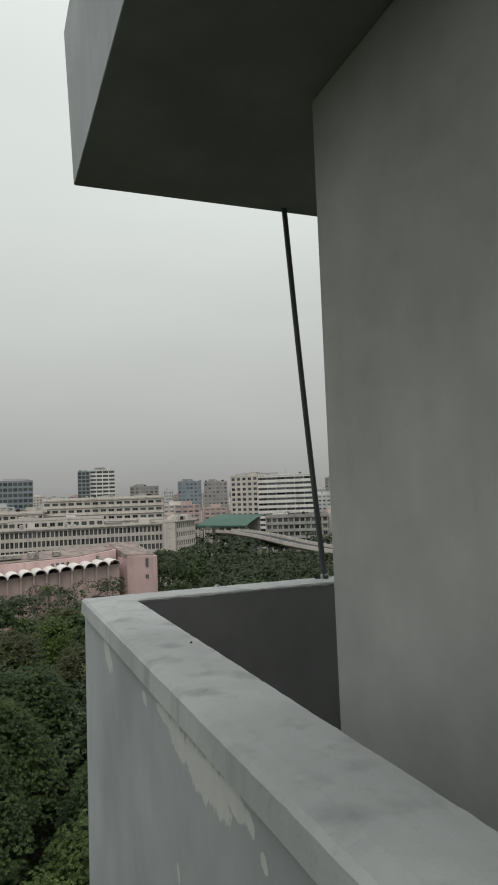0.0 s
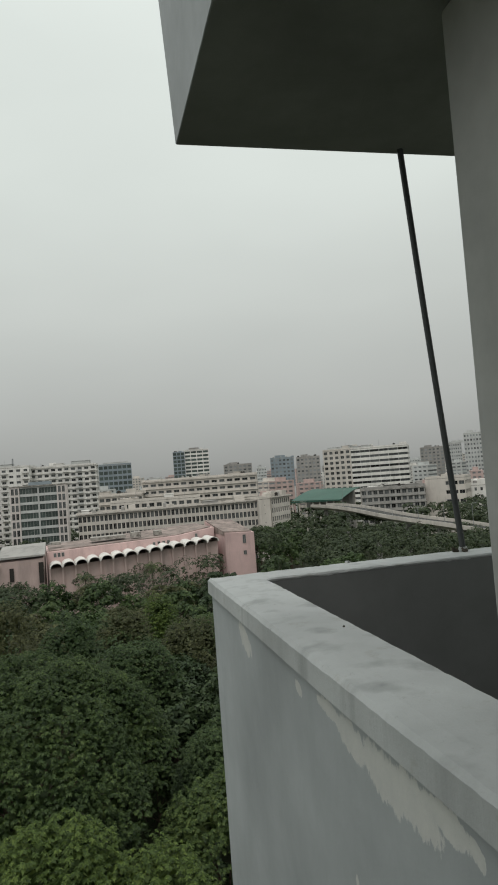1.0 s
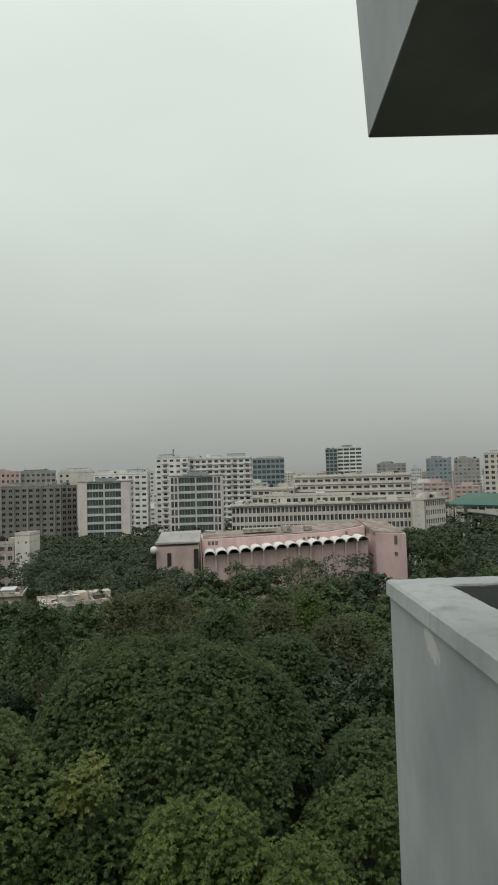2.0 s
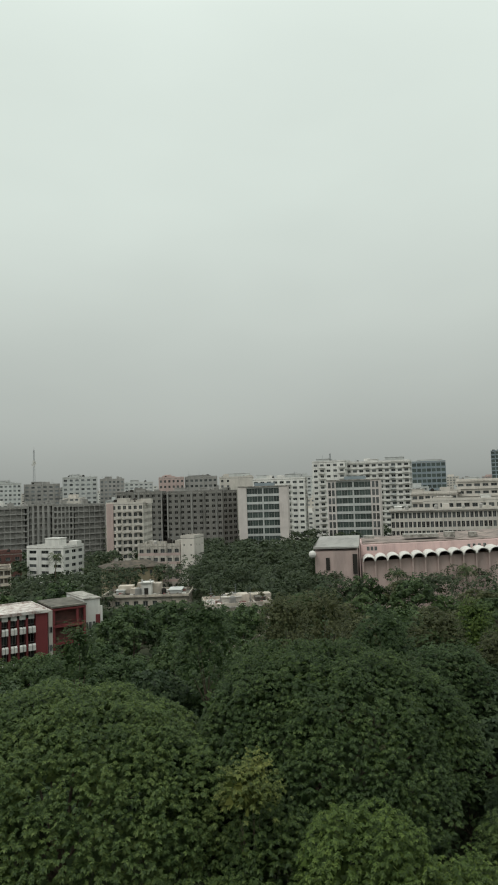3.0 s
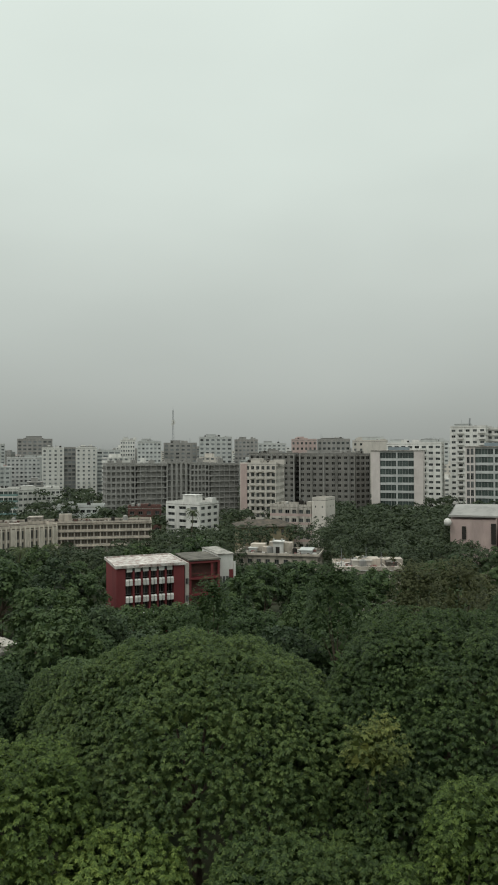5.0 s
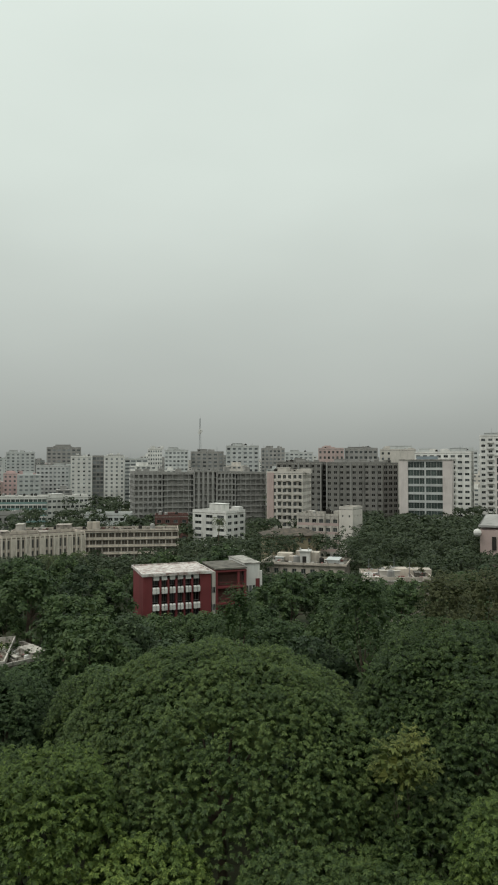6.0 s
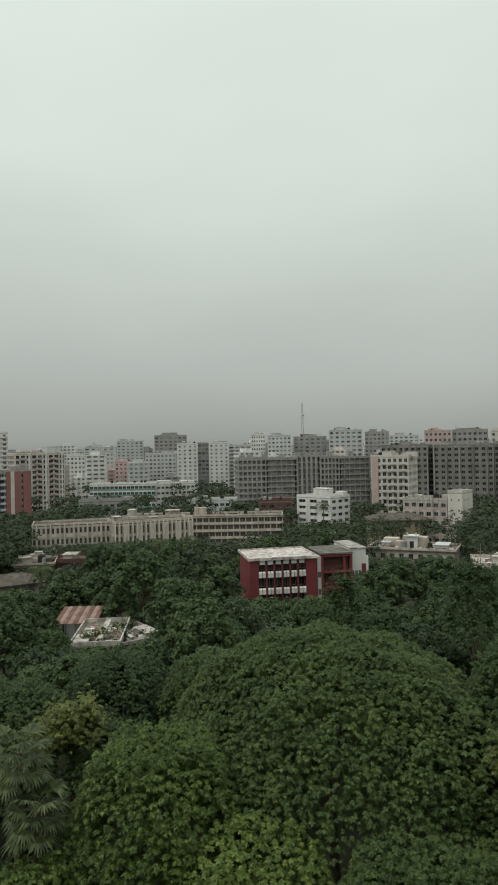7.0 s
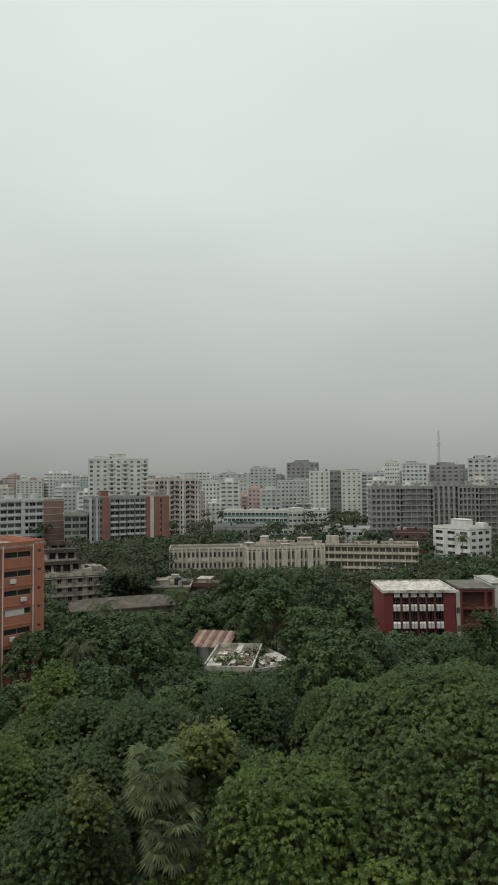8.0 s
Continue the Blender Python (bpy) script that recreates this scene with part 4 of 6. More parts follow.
def distant_city():
    """The mass of small pale houses far off, storey by storey, too small to tell apart."""
    g = random.Random(31)
    b = Build()
    done = 0
    while done < 540:
        az, rr = g.uniform(-38, 78), 470 + 1100 * g.random() ** 1.3
        p = polar(az, rr)
        if blocked(p, 9.0):
            continue
        done += 1
        w, d = g.uniform(8, 20), g.uniform(9, 18)
        n = g.choice((4, 5, 5, 6, 6, 7, 8, 9, 10) if rr < 720 else (6, 8, 9, 10, 11, 12, 12, 13))
        fh = 3.2
        slot = g.choice((0, 0, 1, 1, 2, 3, 4))
        ca, sa = math.cos(radians(az)), math.sin(radians(az))
        tw = g.uniform(-0.5, 0.5)
        ct, st = math.cos(radians(az) + tw), math.sin(radians(az) + tw)

        def put(x0, x1, y0, y1, z0, z1, m):
            k = len(b.v)
            b.box(x0, x1, y0, y1, z0, z1, m)
            b.v[k:] = [(p.x + x * ct - y * st, p.y + x * st + y * ct, z) for x, y, z in b.v[k:]]
        for i in range(n):
            put(-w / 2, w / 2, -d / 2, d / 2, i * fh, i * fh + 1.9, slot)
            put(-w / 2 + 0.3, w / 2 - 0.3, -d / 2 + 0.3, d / 2 - 0.3, i * fh + 1.9, i * fh + fh, 5)
            m = max(2, int(w / 4))
            for q in range(m + 1):
                x = -w / 2 + 0.4 + (w - 1.6) * q / m
                put(x - 0.4, x + 1.2, -d / 2 + 0.02, -d / 2 + 0.29, i * fh + 1.9, i * fh + fh, slot)
        put(-w / 2, w / 2, -d / 2, d / 2, n * fh, n * fh + 0.9, slot)
        put(-w / 4, w / 6, -d / 4, d / 4, n * fh + 0.9, n * fh + 3.4, slot)
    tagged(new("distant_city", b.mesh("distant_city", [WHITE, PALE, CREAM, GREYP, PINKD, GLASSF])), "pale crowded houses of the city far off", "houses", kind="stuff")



def lattice_mast():
    m, _ = face_frame(30.6, 700, 30.3, 700)
    root = tagged(new("radio_mast"), "thin steel lattice radio mast with dish antennas", "mast")
    root.matrix_basis = m
    z0, z1 = 0, height(46)
    b = Build()
    for sx, sy in ((-1, -1), (1, -1), (1, 1), (-1, 1)):
        b.tube((sx * 1.6, sy * 1.6, z0), (sx * 0.5, sy * 0.5, z1), 0.24, 0.16, 5)
    n = 26
    for i in range(n):
        a, c = i / n, (i + 1) / n
        wa, wc = 1.6 - 1.25 * a, 1.6 - 1.25 * c
        za, zc = z0 + (z1 - z0) * a, z0 + (z1 - z0) * c
        for s in (-1, 1):
            b.tube((-wa, s * wa, za), (wc, s * wc, zc), 0.07, 0.07, 4)
            b.tube((s * wa, -wa, za), (s * wc, wc, zc), 0.07, 0.07, 4)
    part("lattice", b, STEEL, root)
    for dz, dx in ((-12, 0.0), (-13.5, 0.9), (-15, -0.8)):
        d = Build()
        d.tube((dx, -1.0, z1 + dz), (dx, -1.5, z1 + dz), 1.1, 1.5, 12)
        part("dish", d, WHITE, root)
    t = Build()
    t.tube((0, 0, z1), (0, 0, z1 + 4), 0.08, 0.04, 5)
    part("tip", t, STEEL, root)


lattice_mast()


# ---- the pink hall with its row of white shell vaults ----
HALLROOF = mat("stained_pinkish_brown_roof", (0.27, 0.215, 0.195), stain=(0.10, 0.085, 0.072), stain_amt=0.85, scale=0.35, var=0.3, cover=0.46)


def pink_hall():
    m, W = face_frame(7.6, 196, -13.3, 206)
    root = tagged(new("pink_hall"), "low dusky pink hall with a row of white shell vaults", "hall")
    root.matrix_basis = m
    FOOTPRINTS.append((m, W, 34))
    top = height(-17.0)
    # main body behind the vault row
    b = Build()
    b.prism([(0.18 * W, 7.0), (0.70 * W, 7.0), (0.86 * W, 8.0), (0.86 * W, 32), (0.18 * W, 32)], 0, [top - 0.6, top + 0.4, top + 1.9, top + 1.9, top - 0.6])
    part("hall_wall", b, PINKB, root, "pink plaster upper wall")
    b = Build()
    b.prism([(0.19 * W, 8.5), (0.70 * W, 8.5), (0.85 * W, 9.5), (0.85 * W, 31), (0.19 * W, 31)], top - 1.2, [top - 0.25, top + 0.65, top + 2.1, top + 2.1, top - 0.25])
    part("roof", b, HALLROOF, root, "stained brown flat roof")
    b = Build()
    for x0, x1, y0, y1, hh in ((0.36, 0.50, 14, 20, 0.9), (0.52, 0.56, 12, 15, 1.6), (0.2, 0.24, 14, 17, 0.8), (0.62, 0.65, 13, 16, 1.3)):
        b.box(x0 * W, x1 * W, y0, y1, top + 0.8, top + 0.8 + hh)
    part("roof_plant", b, ROOFC, root, kind="stuff")
    # lower front wall under the vaults
    zf, zr = height(-21.6), height(-18.6)
    x0, x1 = 0.185 * W, 0.845 * W
    n = 14
    b = Build()
    zl = lambda s: zf + (zr - zf) * s
    b.prism([(x0, 0.6), (x1, 0.6), (x1, 7.0), (x0, 7.0)], 0, [zl(0) - 0.1, zl(1) - 0.1, zl(1) - 0.1, zl(0) - 0.1])
    part("front_wall", b, PINKD, root, "dusky stained lower wall")
    cw = (x1 - x0) / n
    for i in range(n):
        s = (i + 0.5) / n
        v = Build()
        k = 12
        zc = zl(s)
        cx = x0 + (i + 0.5) * cw
        ro, ri, rise = cw * 0.5, cw * 0.5 - 0.22, 0.82
        ring = []
        for y in (-1.4, 7.2):
            for r_ in (ro, ri):
                for j in range(k + 1):
                    w = math.pi * j / k
                    v.v.append((cx - r_ * math.cos(w), y, zc + r_ * rise * math.sin(w)))
        q = k + 1
        for j in range(k):
            v.f += [(j, j + 1, q + j + 1, q + j), (2 * q + j, 3 * q + j, 3 * q + j + 1, 2 * q + j + 1), (j, 2 * q + j, 2 * q + j + 1, j + 1), (q + j, q + j + 1, 3 * q + j + 1, 3 * q + j)]
            v.m += [0, 0, 0, 0]
        part("shell_roof", v, SHELL, root)
        pier = Build()
        pier.box(cx - cw / 2 - 0.22, cx - cw / 2 + 0.22, -0.1, 0.59, 0, zc - 0.05)
        part("pier", pier, PINKD, root)
    # dark slots in the upper wall
    for s, z in ((0.21, -0.9), (0.225, -0.9), (0.24, -0.9), (0.60, -0.7), (0.62, -0.6), (0.64, -0.6), (0.66, -0.5), (0.78, 0.6)):
        shared("window", pane_mesh(0.8, 1.2, GLASS), root, pose(s * W, 6.93 if s < 0.7 else 7.4, top + z - 1.3))
    # wing with the grey roof at one end, with a white ball on its corner
    b = Build()
    b.prism([(0.0, 1.0), (0.165 * W, 0.0), (0.175 * W, 14), (0.02 * W, 15)], 0, [top - 1.6, top - 1.4, top + 1.2, top + 1.0])
    part("end_wing", b, PINKD, root, "dusky pink wing with a sloping roof")
    b = Build()
    b.prism([(-0.4, 0.6), (0.17 * W, -0.5), (0.18 * W, 14.4), (0.015 * W, 15.4)], top - 0.3, [top - 0.9, top - 0.7, top + 1.9, top + 1.7])
    part("wing_roof", b, GREYP, root, "grey sloping wing roof")
    # Near-black boxes on the wall stand in for the shade in two doorways.
    for x, w_, z0, z1 in ((0.05, 1.1, -7, -3.4), (0.155, 1.3, -8, -2.4)):
        d = Build()
        d.box(x * W - w_ / 2, x * W + w_ / 2, -0.25 + (1 - x / 0.165) * 1.0 - 0.05, 0.5, top + z0, top + z1)
        part("doorway", d, DARKIN, root, "near-black box standing in for a shaded tall recess")
    b = Build()
    rings, seg = 6, 10
    for i in range(rings):
        for j in range(seg):
            p = []
            for a, c in ((i, j), (i, j + 1), (i + 1, j + 1), (i + 1, j)):
                th, ph = math.pi * a / rings, 2 * math.pi * c / seg
                p.append((-0.6 + 1.1 * math.sin(th) * math.cos(ph), -0.2 + 1.1 * math.sin(th) * math.sin(ph), top - 2.3 + 1.1 * math.cos(th)))
            b.poly(p[::-1])
    part("globe", b, SHELL, root, "white round globe on the corner")
    # the other end wing, with a large stained roof slope
    b = Build()
    b.prism([(0.872 * W, -1.0), (W, -0.2), (0.99 * W, 20), (0.862 * W, 20)], 0, [top + 0.4, top - 0.2, top + 2.5, top + 3.1])
    part("end_wing", b, PINKB, root, "pink end wing with slit windows")
    b = Build()
    b.prism([(0.868 * W, -0.6), (W - 0.6, 0.4), (0.985 * W, 20.4), (0.865 * W, 20.4)], top - 0.2, [top + 0.85, top + 0.3, top + 3.0, top + 3.5])
    part("wing_roof", b, HALLROOF, root, "stained brown sloping roof")
    for z in (-6.6, -3.2):
        shared("window", pane_mesh(1.0, 2.6 if z > -4 else 1.2, GLASS), root, pose(0.955 * W, -0.62, top + z))
    return m, W


pink_hall()


# ---- the maroon block with white sunshade panels ----
def maroon_block():
    m, W = face_frame(35.35, 132, 29.7, 135.0)
    root = tagged(new("maroon_building"), "maroon four storey block with white sunshade panels and stained flat roof", "building")
    root.matrix_basis = m
    FOOTPRINTS.append((m, W + 11, 14))
    h = height(-21.7)
    fh = 3.25
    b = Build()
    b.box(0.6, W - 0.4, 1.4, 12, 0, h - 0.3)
    part("core", b, DARKIN, root, "near-black core standing in for the shade behind the openings")
    for x0, x1 in ((0, 1.75), (W - 2.2, W)):
        b = Build()
        b.box(x0, x1, 0, 12, 0, h - 0.25)
        part("side_wall", b, MAROON, root, "maroon painted end wall")
    nb = 6
    span = (W - 1.75 - 2.2) / nb
    for i in range(1, nb):
        b = Build()
        x = 1.75 + i * span
        b.box(x - 0.2, x + 0.2, 0.1, 1.38, 0, h - 0.95)
        part("fin", b, MAROON, root)
    for f in range(4):
        z = h - 0.3 - (f + 1) * fh
        s = Build()
        s.box(1.76, W - 2.21, 0.7, 1.38, z - 0.25, z + 0.1)
        part("floor_slab", s, CREAM, root)
        for i in range(nb):
            x0, x1 = 1.75 + i * span + 0.21, 1.75 + (i + 1) * span - 0.21
            if i == nb - 1:
                x1 = W - 2.22
            if i == 0:
                x0 = 1.77
            for xa, xb in ((x0 + 0.04, (x0 + x1) / 2 - 0.06), ((x0 + x1) / 2 + 0.06, x1 - 0.04)):
                p = Build()
                p.prism([(xa, -0.28), (xb, -0.28), (xb, 0.1), (xa, 0.1)], z - 0.1, [z + 0.85, z + 0.85, z + 1.1, z + 1.1])
                part("sunshade_panel", p, WHITE, root)
            w = x1 - x0
            shared("window", pane_mesh(w, fh - 1.6, GLASS), root, pose((x0 + x1) / 2, 1.3, z + 1.2))
    for i in range(nb):
        p = Build()
        x0, x1 = 1.75 + i * span + 0.25, 1.75 + (i + 1) * span - 0.25
        p.box(x0, x1, 0.0, 0.12, h - 1.1, h - 0.32)
        part("sunshade_panel", p, WHITE, root)
    r = Build()
    r.box(-0.3, W + 0.25, -0.4, 12.6, h - 0.24, h + 0.05)
    for x0, x1, y0, y1 in ((-0.3, W + 0.25, -0.4, -0.2), (-0.3, W + 0.25, 12.4, 12.6), (-0.3, -0.1, -0.19, 12.39), (W + 0.05, W + 0.25, -0.19, 12.39)):
        r.box(x0, x1, y0, y1, h + 0.054, h + 0.3)
    part("roof", r, ROOFW, root, "blotched white flat roof with rim")
    # plain white strip, then the open maroon stair frame and the white end
    b = Build()
    b.box(W + 0.31, W + 1.1, 0.5, 11, 0, h - 0.1)
    part("service_strip", b, CREAM, root)
    for z in (2.2, 5.6, 9.0):
        shared("window", pane_mesh(0.6, 1.2, GLASS), root, pose(W + 0.7, 0.45, z))
    x0, x1 = W + 1.11, W + 7.6
    c = Build()
    c.box(x0 + 0.3, x1 - 0.3, 2.2, 10, 0, h + 0.2)
    part("core", c, BRICKD, root, "shaded dark brick wall behind the stair")
    for x in (x0, x0 + 4.6, x1 - 0.45):
        c = Build()
        c.box(x, x + 0.45, 0.4, 0.85, 0, h + 0.1)
        part("column", c, MAROON, root)
    for f in range(5):
        c = Build()
        z = h + 0.1 - f * fh
        c.box(x0, x1, 0.3, 2.19, z - 0.36, z - 0.002)
        if f:
            c.box(x0 + 0.46, x1 - 0.46, 0.5, 0.56, z + 0.75, z + 0.82)
        part("floor_edge", c, MAROON, root)
    r = Build()
    r.box(x0 - 0.2, x1 + 0.1, 0.2, 10.5, h + 0.25, h + 0.55)
    part("roof", r, ROOFD, root)
    x2 = x1 + 0.12
    e = Build()
    e.box(x2, x2 + 3.3, 2.0, 13, 0, h + 0.9)
    e.box(x2 + 3.3, x2 + 3.7, 1.6, 2.1, 0, h - 0.6)
    part("end_block", e, WHITE, root, "white painted end block")
    for z in (1.0, 4.3, 7.6):
        for k in range(3):
            shared("window", pane_mesh(0.55, 1.9, GLASS), root, pose(x2 + 0.5 + k * 0.75, 1.93, z + 0.3))
    q = Build()
    q.box(x2 + 2.4, x2 + 3.25, 1.9, 1.99, 0, h - 2.2)
    part("dark_recess", q, MAROON, root)
    r = Build()
    r.box(x2 - 0.1, x2 + 3.5, 1.8, 13.2, h + 0.904, h + 1.1)
    part("roof", r, ROOFC, root)


maroon_block()

# ---- mid distance houses among the trees ----
w5 = block("apartment_house", "white six storey apartment house with dark square windows", 31.23, 270, 28.4, 259, 12, height(-19.8), 6, 3, WHITE, ww=0.6, wh=0.46, single=True, side_cols=3,
           boxes=((0.48, 0.86, 0.05, 0.4, 3.5, WHITE),), recess=0.2)
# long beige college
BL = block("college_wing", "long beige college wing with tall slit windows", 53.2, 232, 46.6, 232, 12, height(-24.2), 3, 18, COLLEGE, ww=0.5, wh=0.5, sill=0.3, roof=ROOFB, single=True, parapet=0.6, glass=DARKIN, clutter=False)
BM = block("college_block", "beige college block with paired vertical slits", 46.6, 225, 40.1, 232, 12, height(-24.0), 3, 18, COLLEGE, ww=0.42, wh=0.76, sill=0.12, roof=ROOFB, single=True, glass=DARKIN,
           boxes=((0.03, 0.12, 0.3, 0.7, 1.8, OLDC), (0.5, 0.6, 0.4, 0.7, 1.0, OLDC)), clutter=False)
# ROOFB panes fill the open galleries with a brown painted for their inner shade.
BR = block("college_wing", "long beige college wing with open galleries", 45.9, 252, 32.45, 246, 11, height(-24.6), 4, 26, COLLEGE, ww=0.86, wh=0.6, sill=0.22, roof=ROOFB, single=True, glass=ROOFB, parapet=0.6, bands=0.22,
           boxes=((0.02, 0.06, 0.2, 0.7, 2.4, WEATH), (0.26, 0.34, 0.2, 0.7, 2.0, OLDC)))
FINW = mat("pale_fin_paint", (0.60, 0.545, 0.48), stain=(0.22, 0.19, 0.16), stain_amt=0.8, streak=True, scale=0.6, cover=0.5)
for thing, h, n, trio in ((BL, height(-23.8), 18, (0, 1)), (BM, height(-23.4), 18, (0, 1, 2))):
    fin = Build()
    fin.prism([(-0.14, -0.55), (0.14, -0.55), (0.14, -0.004), (-0.14, -0.004)], 0, h)
    fin_me = fin.mesh("fin", [FINW])
    for i in range(n + 1):
        if i % 3 in trio:
            shared("fin", fin_me, thing[0], pose(min(max(i * thing[2] / n, 0.16), thing[2] - 0.16), 0, 0))
    for i in range(0, n - 2, 3):
        k = Build()
        if trio == (0, 1):
            k.box((i + 1.15) * thing[2] / n, (i + 2.85) * thing[2] / n, -0.12, -0.006, h - 4.2, h - 3.2)
        else:
            k.box((i + 2.05) * thing[2] / n, (i + 2.95) * thing[2] / n, -0.12, -0.006, 0, h - 0.6)
        part("spandrel", k, FINW, thing[0])
rub = random.Random(17)
rubble = Build()
for i in range(70):
    x, y, q = rub.uniform(0.02, 0.97) * BR[2], rub.uniform(0.6, 9.5), rub.uniform(0.3, 1.0)
    rubble.box(x, x + q * rub.uniform(0.6, 2.2), y, y + q, height(-24.6) + 0.256, height(-24.6) + 0.3 + q * rub.uniform(0.4, 1.0), rub.randrange(3))
part("roof_rubble", rubble, [WEATH, BRICKD, ROOFB], BR[0], "rubble, planters and old bricks along the flat roof", kind="stuff")
OB = block("orange_building", "orange painted seven storey building with dark strip windows", 68.8, 101.5, 64.05, 106, 13, height(-9.6), 9, 2, ORANGE, ww=0.88, wh=0.33, sill=0.42, glass=DARKIN, bands=0.12, single=True, parapet=0.5, recess=0.24,
           base=0.7, clutter=False)
OP = block("stair_strip", "orange end pier of the building with tiny dark openings", 64.0, 106.05, 63.22, 106.9, 11, height(-9.3), 9, 1, ORANGE, ww=0.28, wh=0.17, sill=0.5, single=True, parapet=0.3, glass=DARKIN, base=1.0)
for x in (0.5 * OB[2], OB[2] - 0.1):
    k = Build()
    k.tube((x, -0.16, 0.0), (x, -0.16, height(-9.3)), 0.085, 0.085, 8)
    part("down_pipe", k, WHITE, OB[0], "pale vertical down pipe")
k = Build()
k.box(OB[2] * 0.55, OB[2] * 0.86, 0.1, 0.2, 0.7 + 2.744 * 5.38, 0.7 + 2.744 * 5.82)
part("window_blind", k, PALE, OB[0], "pale blind in one strip window")
for i, (col, fl) in enumerate(((1, 6), (1, 5), (1, 3), (1, 1), (0, 6), (0, 4), (0, 2))):
    k = Build()
    k.box(-0.42, 0.42, -0.36, -0.01, 0, 0.58)
    k.tube((0.08, -0.36, 0.29), (0.08, -0.375, 0.29), 0.22, 0.22, 12)
    ac = part("air_conditioner", k, WHITE, OB[0], "white outdoor unit of an air conditioner")
    ac.location = (OB[2] * (col + 0.32 + 0.34 * (i % 2)) / 2, 0, 0.7 + 2.744 * (fl + 1.12))
OH = block("old_house", "stained old concrete house stepping back in terraces", 63.3, 186, 58.4, 188, 16, height(-25.6), 4, 6, OLDC, ww=0.42, wh=0.5, glass=DARKIN, roof=ROOFB, ledge=0.9, parapet=0.9, bands=0.9, single=True)


def terraces(thing, h, steps):
    """Storeys that step back over a house: a wall with dark openings under a wide slab each."""
    root, m, W = thing
    for x0, x1, y0, y1, z0, z1, n in steps:
        p = Build()
        xa, xb = x0 * W, x1 * W
        cw = (xb - xa) / n
        p.box(xa + 0.3, xb - 0.3, y0 + 0.5, y1, h + z0, h + z1 - 0.3, 1)
        p.box(xa, xb, y0, y0 + 0.3, h + z0, h + z0 + 0.9)
        for j in range(n + 1):
            x = min(max(xa + j * cw - 0.3, xa), xb - 0.6)
            p.box(x, x + 0.6, y0, y0 + 0.3, h + z0 + 0.9, h + z1 - 0.3)
        p.box(xa, xa + 0.25, y0 + 0.31, y1, h + z0, h + z1 - 0.3)
        p.box(xb - 0.25, xb, y0 + 0.31, y1, h + z0, h + z1 - 0.3)
        part("upper_storey", p, [OLDC, DARKIN], root, "stained set-back storey")
        p = Build()
        p.box(xa - 0.9, xb + 0.9, y0 - 0.9, y1 + 0.4, h + z1 - 0.298, h + z1)
        for a, c, e, f in ((xa - 0.9, xb + 0.9, y0 - 0.9, y0 - 0.72), (xb + 0.72, xb + 0.9, y0 - 0.7, y1 + 0.4), (xa - 0.9, xa - 0.72, y0 - 0.7, y1 + 0.4)):
            p.box(a, c, e, f, h + z1 + 0.003, h + z1 + 0.7)
        part("slab", p, [ROOFB, OLDC], root, "stained projecting slab with low wall")


terraces(OH, height(-25.6), ((0.0, 0.62, 3.0, 14.0, 0.26, 3.4, 4), (0.08, 0.56, 5.0, 14.0, 3.42, 6.3, 3), (0.12, 0.42, 6.5, 12.0, 6.32, 8.2, 2)))
OH2 = block("old_house", "old low concrete house with roof clutter", 54.6, 186, 51.6, 185, 10, height(-29.4), 2, 4, OLDC, ww=0.42, wh=0.45, glass=DARKIN, roof=ROOFB, ledge=0.6, parapet=0.5, bands=0.5, single=True,
            boxes=((0.05, 0.4, 0.2, 0.7, 1.5, OLDC), (0.7, 0.9, 0.2, 0.7, 1.1, ROOFD)))
block("old_house", "old low brick house with flat roof", 51.5, 190, 48.9, 188, 10, height(-29.8), 2, 4, BRICKD, ww=0.4, wh=0.45, glass=DARKIN, roof=ROOFB, ledge=0.5, boxes=((0.2, 0.6, 0.2, 0.7, 1.5, OLDC),))
YH = block("yellow_house", "yellow house under a broad dark tiled hip roof", 24.9, 228, 20.4, 232, 12, height(-25.0), 3, 7, mat("ochre_paint", (0.37, 0.305, 0.205), stain=(0.13, 0.11, 0.08), stain_amt=0.8, streak=True, scale=0.4), ww=0.35, wh=0.45,
      roof=ROOFB, ledge=1.0, parapet=0.0, clutter=False)
hip = Build()
hw, hz = YH[2], height(-25.0) + 0.256
for f in (((-1, -1), (hw + 1, -1), (hw - 4, 6), (4, 6)), ((hw + 1, 13.2), (-1, 13.2), (4, 6), (hw - 4, 6)), ((hw + 1, -1), (hw + 1, 13.2), (hw - 4, 6)), ((-1, 13.2), (-1, -1), (4, 6))):
    hip.poly([(x, y, hz + (1.9 if y == 6 else 0.0)) for x, y in f])
hip.poly([(-1, 13.2, hz), (hw + 1, 13.2, hz), (hw + 1, -1, hz), (-1, -1, hz)])
part("hip_roof", hip, ROOFB, YH[0], "dark brown hip roof")
block("pink_house", "pinkish cream house with open verandas", 22.4, 247, 18.9, 243, 12, height(-19.6), 5, 6, WEATH, ww=0.6, wh=0.45, bandmat=PINKD)
block("stair_house", "tall blank pinkish stair house", 18.85, 242, 17.7, 240, 9, height(-16.8), 5, 2, CREAM, ww=0.2, wh=0.2)
block("red_shed", "low dark red brick shed", 34.4, 300, 31.6, 300, 10, height(-24.0), 3, 4, BRICKD, ww=0.5, wh=0.4)
block("low_shed", "low pale shed with long flat roof", 40.2, 320, 36.4, 318, 12, height(-24.4), 3, 8, PALE, ww=0.7, wh=0.4, roof=ROOFC)
block("low_shed", "low grey shed behind the college", 49.5, 330, 45.0, 328, 12, height(-24.0), 3, 9, GREYP, ww=0.6, wh=0.4, roof=ROOFD)
